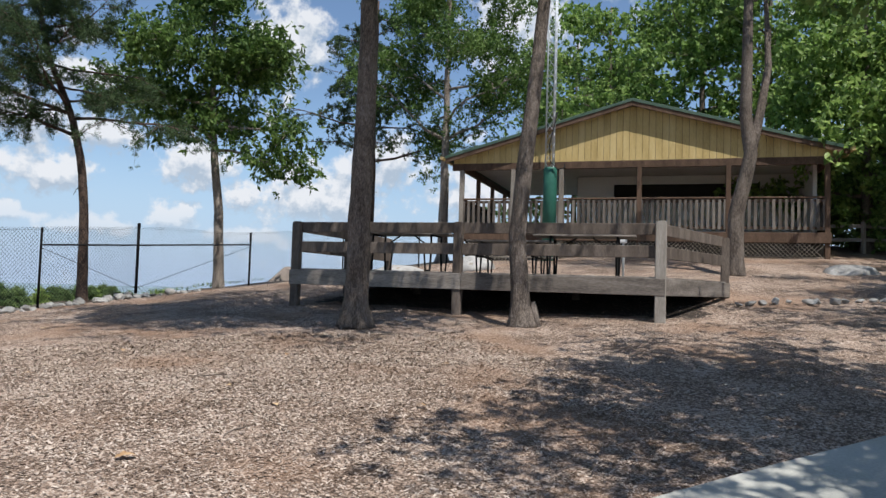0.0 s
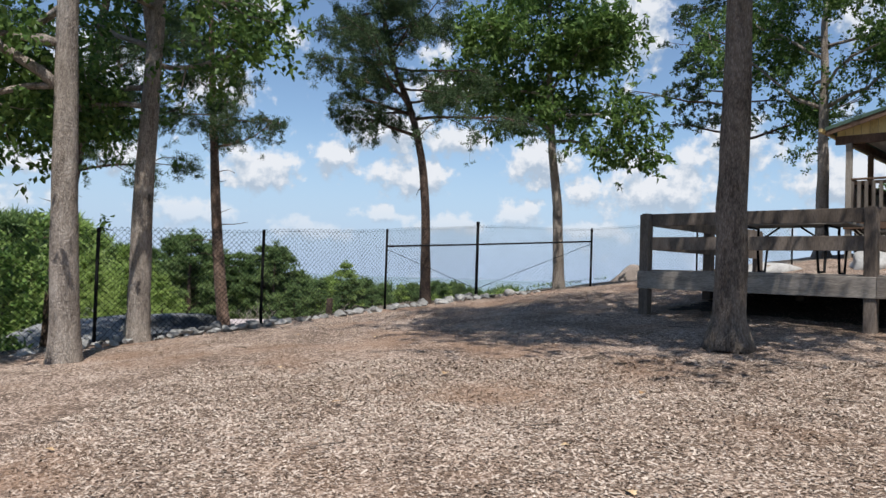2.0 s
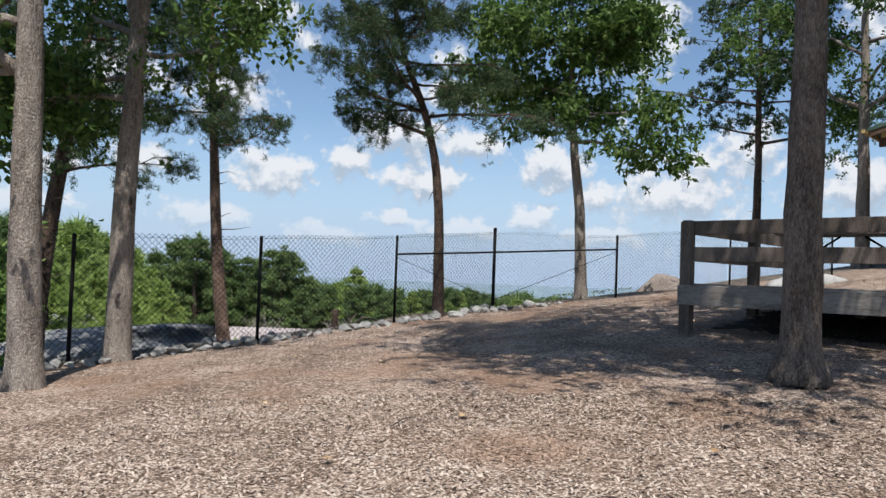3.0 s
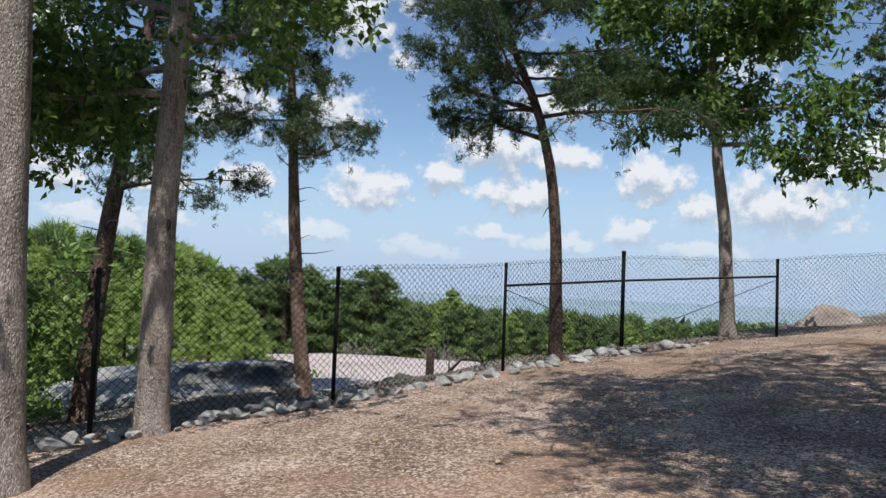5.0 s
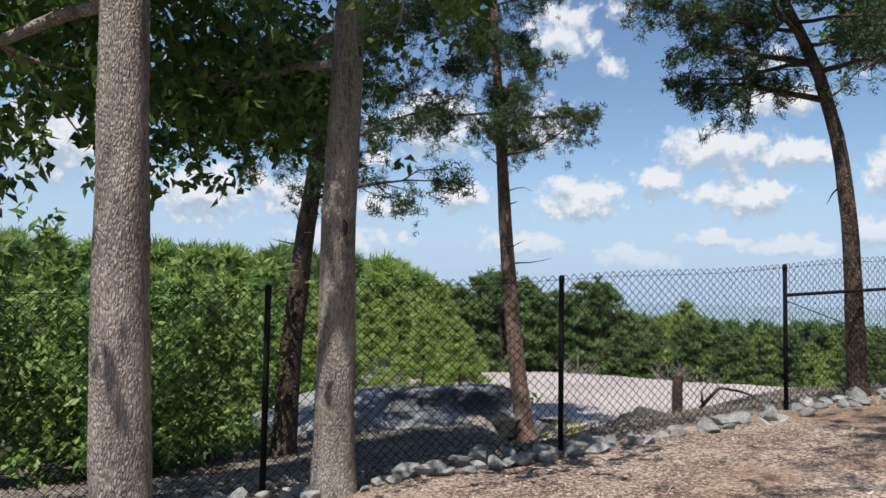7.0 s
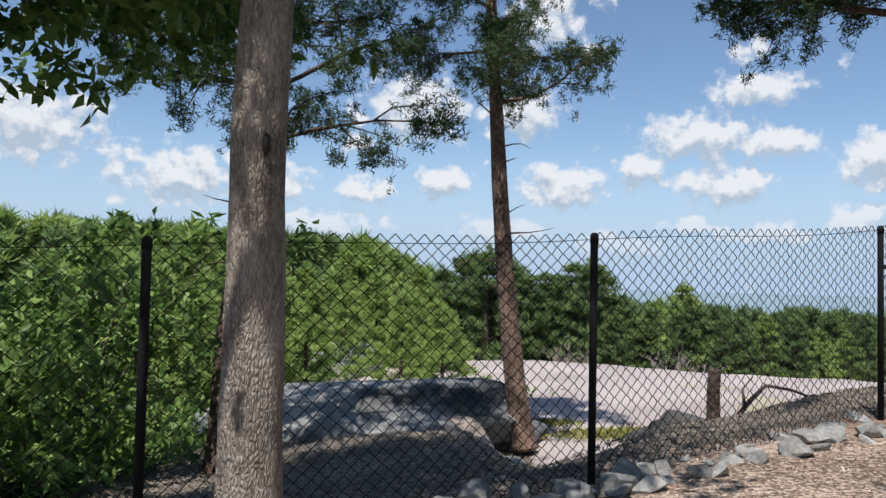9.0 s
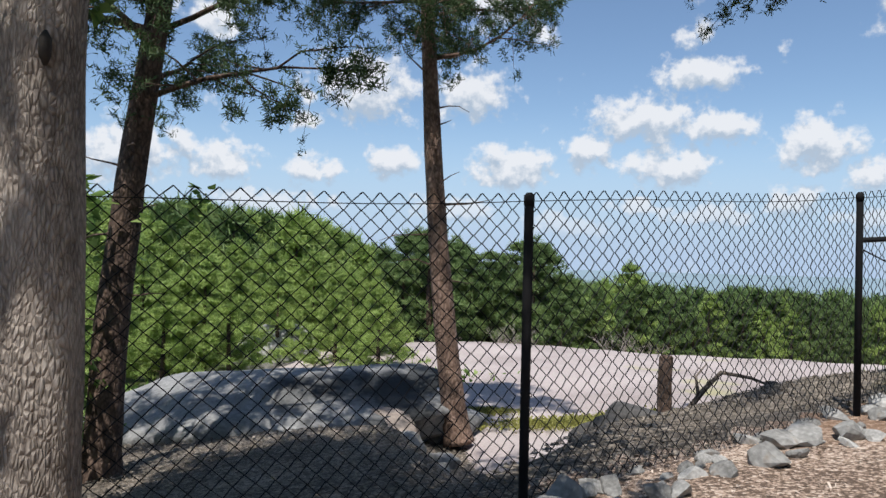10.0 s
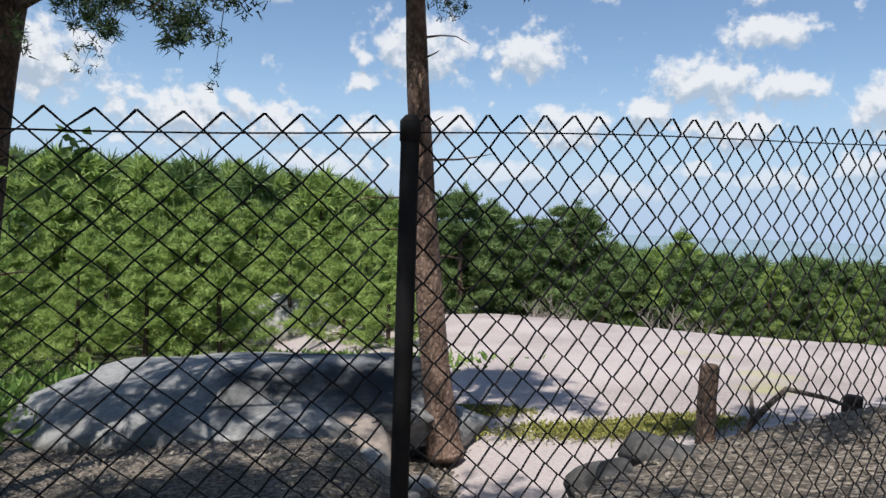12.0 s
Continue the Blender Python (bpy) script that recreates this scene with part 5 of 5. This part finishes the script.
for sg in (-1, 1):
    a = Vector((PW / 2 + sg * (PW / 2 + OV), 0, EAVE))
    b = Vector((PW / 2, 0, PEAK + 0.02))
    mid = (a + b) / 2
    roof = Shape()
    ln = (b - a).length
    ang = math.degrees(math.atan2(b.z - a.z, b.x - a.x))
    m = Matrix.Translation((mid.x, PDEP / 2 + 0.075, mid.z)) @ pose(0, 0, 0, 0, -ang, 0)
    roof.box(m, ln, PDEP + 0.75, 0.07, 0.01)
    r_ = part("roof", roof, M_ROOF, pav, "green roof sheet")
    fas = Shape()
    fas.beam(a + Vector((0, -0.285, -0.10)), b + Vector((0, -0.285, -0.10)), 0.03, 0.17)
    part("fascia", fas, M_BROWNWOOD, r_)
    edge_ = Shape()
    edge_.beam(a + Vector((0, -0.312, 0.01)), b + Vector((0, -0.312, 0.01)), 0.02, 0.10)
    part("drip_edge", edge_, M_ROOF, r_)
    gut = Shape()
    gut.beam(a + Vector((sg * 0.04, -0.6, -0.06)), a + Vector((sg * 0.04, PDEP + 0.3, -0.06)), 0.09, 0.10)
    part("gutter", gut, M_SIDING, r_)
s = Shape()
s.box(pose(PW / 2, PDEP / 2, BZ + 0.24), PW - 0.2, PDEP - 0.3, 0.03)
part("ceiling_panel", s, M_WHITEWALL, pav, "pale painted porch ceiling")
# inner room; shade in the dark serving opening is a near-black panel
for (u0, u1, z0, z1) in ((3.6, 4.9, FZ, BZ + 0.2), (4.9, 9.9, FZ, FZ + 1.47), (4.9, 9.9, FZ + 2.0, BZ + 0.2), (9.9, PW - 0.1, FZ, BZ + 0.2)):
    s = Shape()
    s.box(pose((u0 + u1) / 2, 3.3, (z0 + z1) / 2), u1 - u0, 0.12, z1 - z0)
    part("inner_wall", s, M_WHITEWALL, pav)
s = Shape()
s.box(pose(3.6, 5.9, (FZ + BZ) / 2 + 0.1), 0.12, 5.0, BZ - FZ + 0.2)
part("inner_wall", s, M_WHITEWALL, pav)
s = Shape()
s.box(pose(PW - 0.16, 2.2, (FZ + BZ) / 2 + 0.1), 0.12, 2.08, BZ - FZ + 0.2)
part("inner_wall", s, M_WHITEWALL, pav)
s = Shape()
s.box(pose(7.4, 3.55, FZ + 1.74), 5.4, 0.06, 0.8)
part("hatch_shade", s, M_HOLLOWSHADE, pav, "near-black panel standing in for shade in the serving opening")
s = Shape()
s.beam((4.8, 3.1, FZ + 1.45), (10.0, 3.1, FZ + 1.45), 0.35, 0.05)
part("counter", s, M_BROWNWOOD, pav)

# antenna mast in its green sleeve
mx_, my_ = uv(3.2, -0.75, C0)
mz = land_at(mx_, my_)
mast = root("antenna_mast", mx_, my_, mz, "steel lattice antenna mast with green sleeve at its foot", "antenna mast")
part("sleeve", Shape().tube([(0, 0, -0.1), (0, 0, 5.15 - mz), (0, 0, 5.2 - mz)], [0.22, 0.22, 0.2], 20), M_GREENPIPE, mast, "dark green plastic sleeve", True)
legs = [Vector((0.17 * math.cos(a), 0.17 * math.sin(a), 0)) for a in (0.4, 2.5, 4.6)]
for l in legs:
    part("leg", Shape().tube([l + Vector((0, 0, 4.7 - mz)), l + Vector((0, 0, 13.5 - mz))], [0.026] * 2, 8), M_STEEL, mast, "", True)
br = Shape()
z = 5.0 - mz
while z < 13.2 - mz:
    for k in range(3):
        br.tube([legs[k] + Vector((0, 0, z)), legs[(k + 1) % 3] + Vector((0, 0, z + 0.35))], [0.011] * 2, 4)
    z += 0.35
part("bracing", br, M_STEEL, mast)
cb = Shape()
cb.tube([(0.1, -0.2, 7.0 - mz), (-0.18, -0.25, 5.9 - mz), (-0.16, -0.28, 5.35 - mz), (0.1, -0.3, 5.12 - mz), (0.38, -0.28, 5.2 - mz), (0.45, -0.1, 5.35 - mz)], [0.02] * 6, 6)
part("cable", cb, M_BLACK, mast, "black looped cable", True)

# ---- split-rail fence beyond the pavilion ----
rf = root("rail_fence", 19.9, 19.1, land_at(19.9, 19.1), "pale split-rail wooden fence beside the woods", "fence")
o = Vector((19.9, 19.1, land_at(19.9, 19.1)))
fp = [Vector((19.4 + 1.6 * k, 19.25 - 0.56 * k, 0)) for k in range(4)]
for p in fp:
    p.z = land_at(p.x, p.y)
    part("post", Shape().beam(p - o - Vector((0, 0, 0.2)), p - o + Vector((0, 0, 1.05)), 0.12, 0.12, 0.015, up=(0, 1, 0)), M_POSTWOOD, rf)
for a, b in zip(fp, fp[1:]):
    for z in (0.45, 0.9):
        part("rail", Shape().beam(a - o + Vector((0, 0, z)), b - o + Vector((0, 0, z)), 0.05, 0.12, 0.015), M_POSTWOOD, rf)

# ---- stumps and dead wood beyond the fence ----
def stump(x, y, h, r, label):
    s = Shape()
    z = land_at(x, y)
    s.tube([(0, 0, -0.2), (0, 0, h * 0.6), (0.01, 0, h), (0.01, 0, h + 0.015)], [r * 1.1, r, r * 0.95, r * 0.8], 12, 0.06, random.Random(int(x * 10)))
    ob = part("tree_stump", s, M_PINEBARK)
    ob.matrix_basis = pose(x, y, z)
    tagged(ob, label, "stump")


stump(-4.62, 20.1, 0.66, 0.078, "short cut pine stump beyond the fence")
stump(-3.6, 21.8, 0.24, 0.09, "short cut stump among the shrubs")
s = Shape()
s.tube([(0, 0, 0), (0.15, 0.1, 0.22), (0.32, 0.2, 0.42), (0.62, 0.25, 0.38), (0.85, 0.4, 0.28)], [0.035, 0.03, 0.026, 0.02, 0.01], 7, 0.1, rs)
s.tube([(0.1, 0.05, 0.16), (0.05, 0.2, 0.35), (0.16, 0.3, 0.5)], [0.022, 0.016, 0.008], 6, 0.1, rs)
dead = part("dead_branch", s, M_OAKBARK, None, "", True)
dead.matrix_basis = pose(-4.38, 20.2, land_at(-4.38, 20.2))
tagged(dead, "crooked dead branch sticking out of the slope", "branch")

# ---- dry leaves and sticks on the mulch ----
def fallen_leaf(x, y, size, turn):
    s, size = Shape(), size * 0.65
    n = 9
    for k in range(n):
        f = k / (n - 1)
        w = size * 0.34 * math.sin(math.pi * min(1, f * 0.96 + 0.04)) * (1 + 0.35 * math.sin(f * 17))
        z = 0.012 + 0.10 * size * math.sin(math.pi * f)
        s.v += [(f * size, -w, z + 0.12 * w), (f * size, 0, z), (f * size, w, z + 0.20 * w)]
    for k in range(n - 1):
        i = 3 * k
        s.f += [(i, i + 1, i + 4, i + 3), (i + 1, i + 2, i + 5, i + 4)]
    ob = part("fallen_leaf", s, M_DRYLEAF)
    ob.matrix_basis = pose(x, y, land_at(x, y) + 0.012, 0, 0, turn)
    tagged(ob, "curled tan dry leaf lying on the mulch", "leaf", "dry leaves on the mulch")


M_DRYLEAF = material("dry_leaf", [(0.33, 0.20, 0.10), (0.50, 0.34, 0.19), (0.62, 0.47, 0.30)], 9.0, grain=60, bump=0.3, obj_random=0.3)
for x, y, size, turn in ((-0.35, 5.6, 0.20, 20), (0.75, 6.6, 0.13, 110), (1.1, 8.8, 0.14, 60), (-1.3, 8.5, 0.12, 200), (-2.4, 10.1, 0.13, 310), (-0.6, 9.6, 0.15, 80), (1.9, 6.3, 0.12, 150),
                         (-3.1, 12.9, 0.12, 45), (-1.8, 12.3, 0.14, 250), (0.4, 7.4, 0.11, 10), (-2.9, 7.2, 0.13, 170), (2.6, 7.9, 0.12, 330)):
    fallen_leaf(x, y, size, turn)
for k in range(16):
    x, y, a = rs.uniform(-3.5, 2.5), rs.uniform(5.2, 13), rs.uniform(0, 360)
    ln = rs.uniform(0.15, 0.45)
    s = Shape()
    s.tube([(0, 0, 0), (ln * 0.35, rs.uniform(-0.03, 0.03), 0.012), (ln * 0.7, rs.uniform(-0.03, 0.03), 0.006), (ln, rs.uniform(-0.05, 0.05), 0.01)], [0.006, 0.005, 0.004, 0.002], 5)
    ob = part("stick", s, M_OAKBARK)
    ob.matrix_basis = pose(x, y, land_at(x, y) + 0.022, 0, 0, a)
    tagged(ob, "thin dry brown stick lying on the mulch", "stick", "sticks on the mulch")
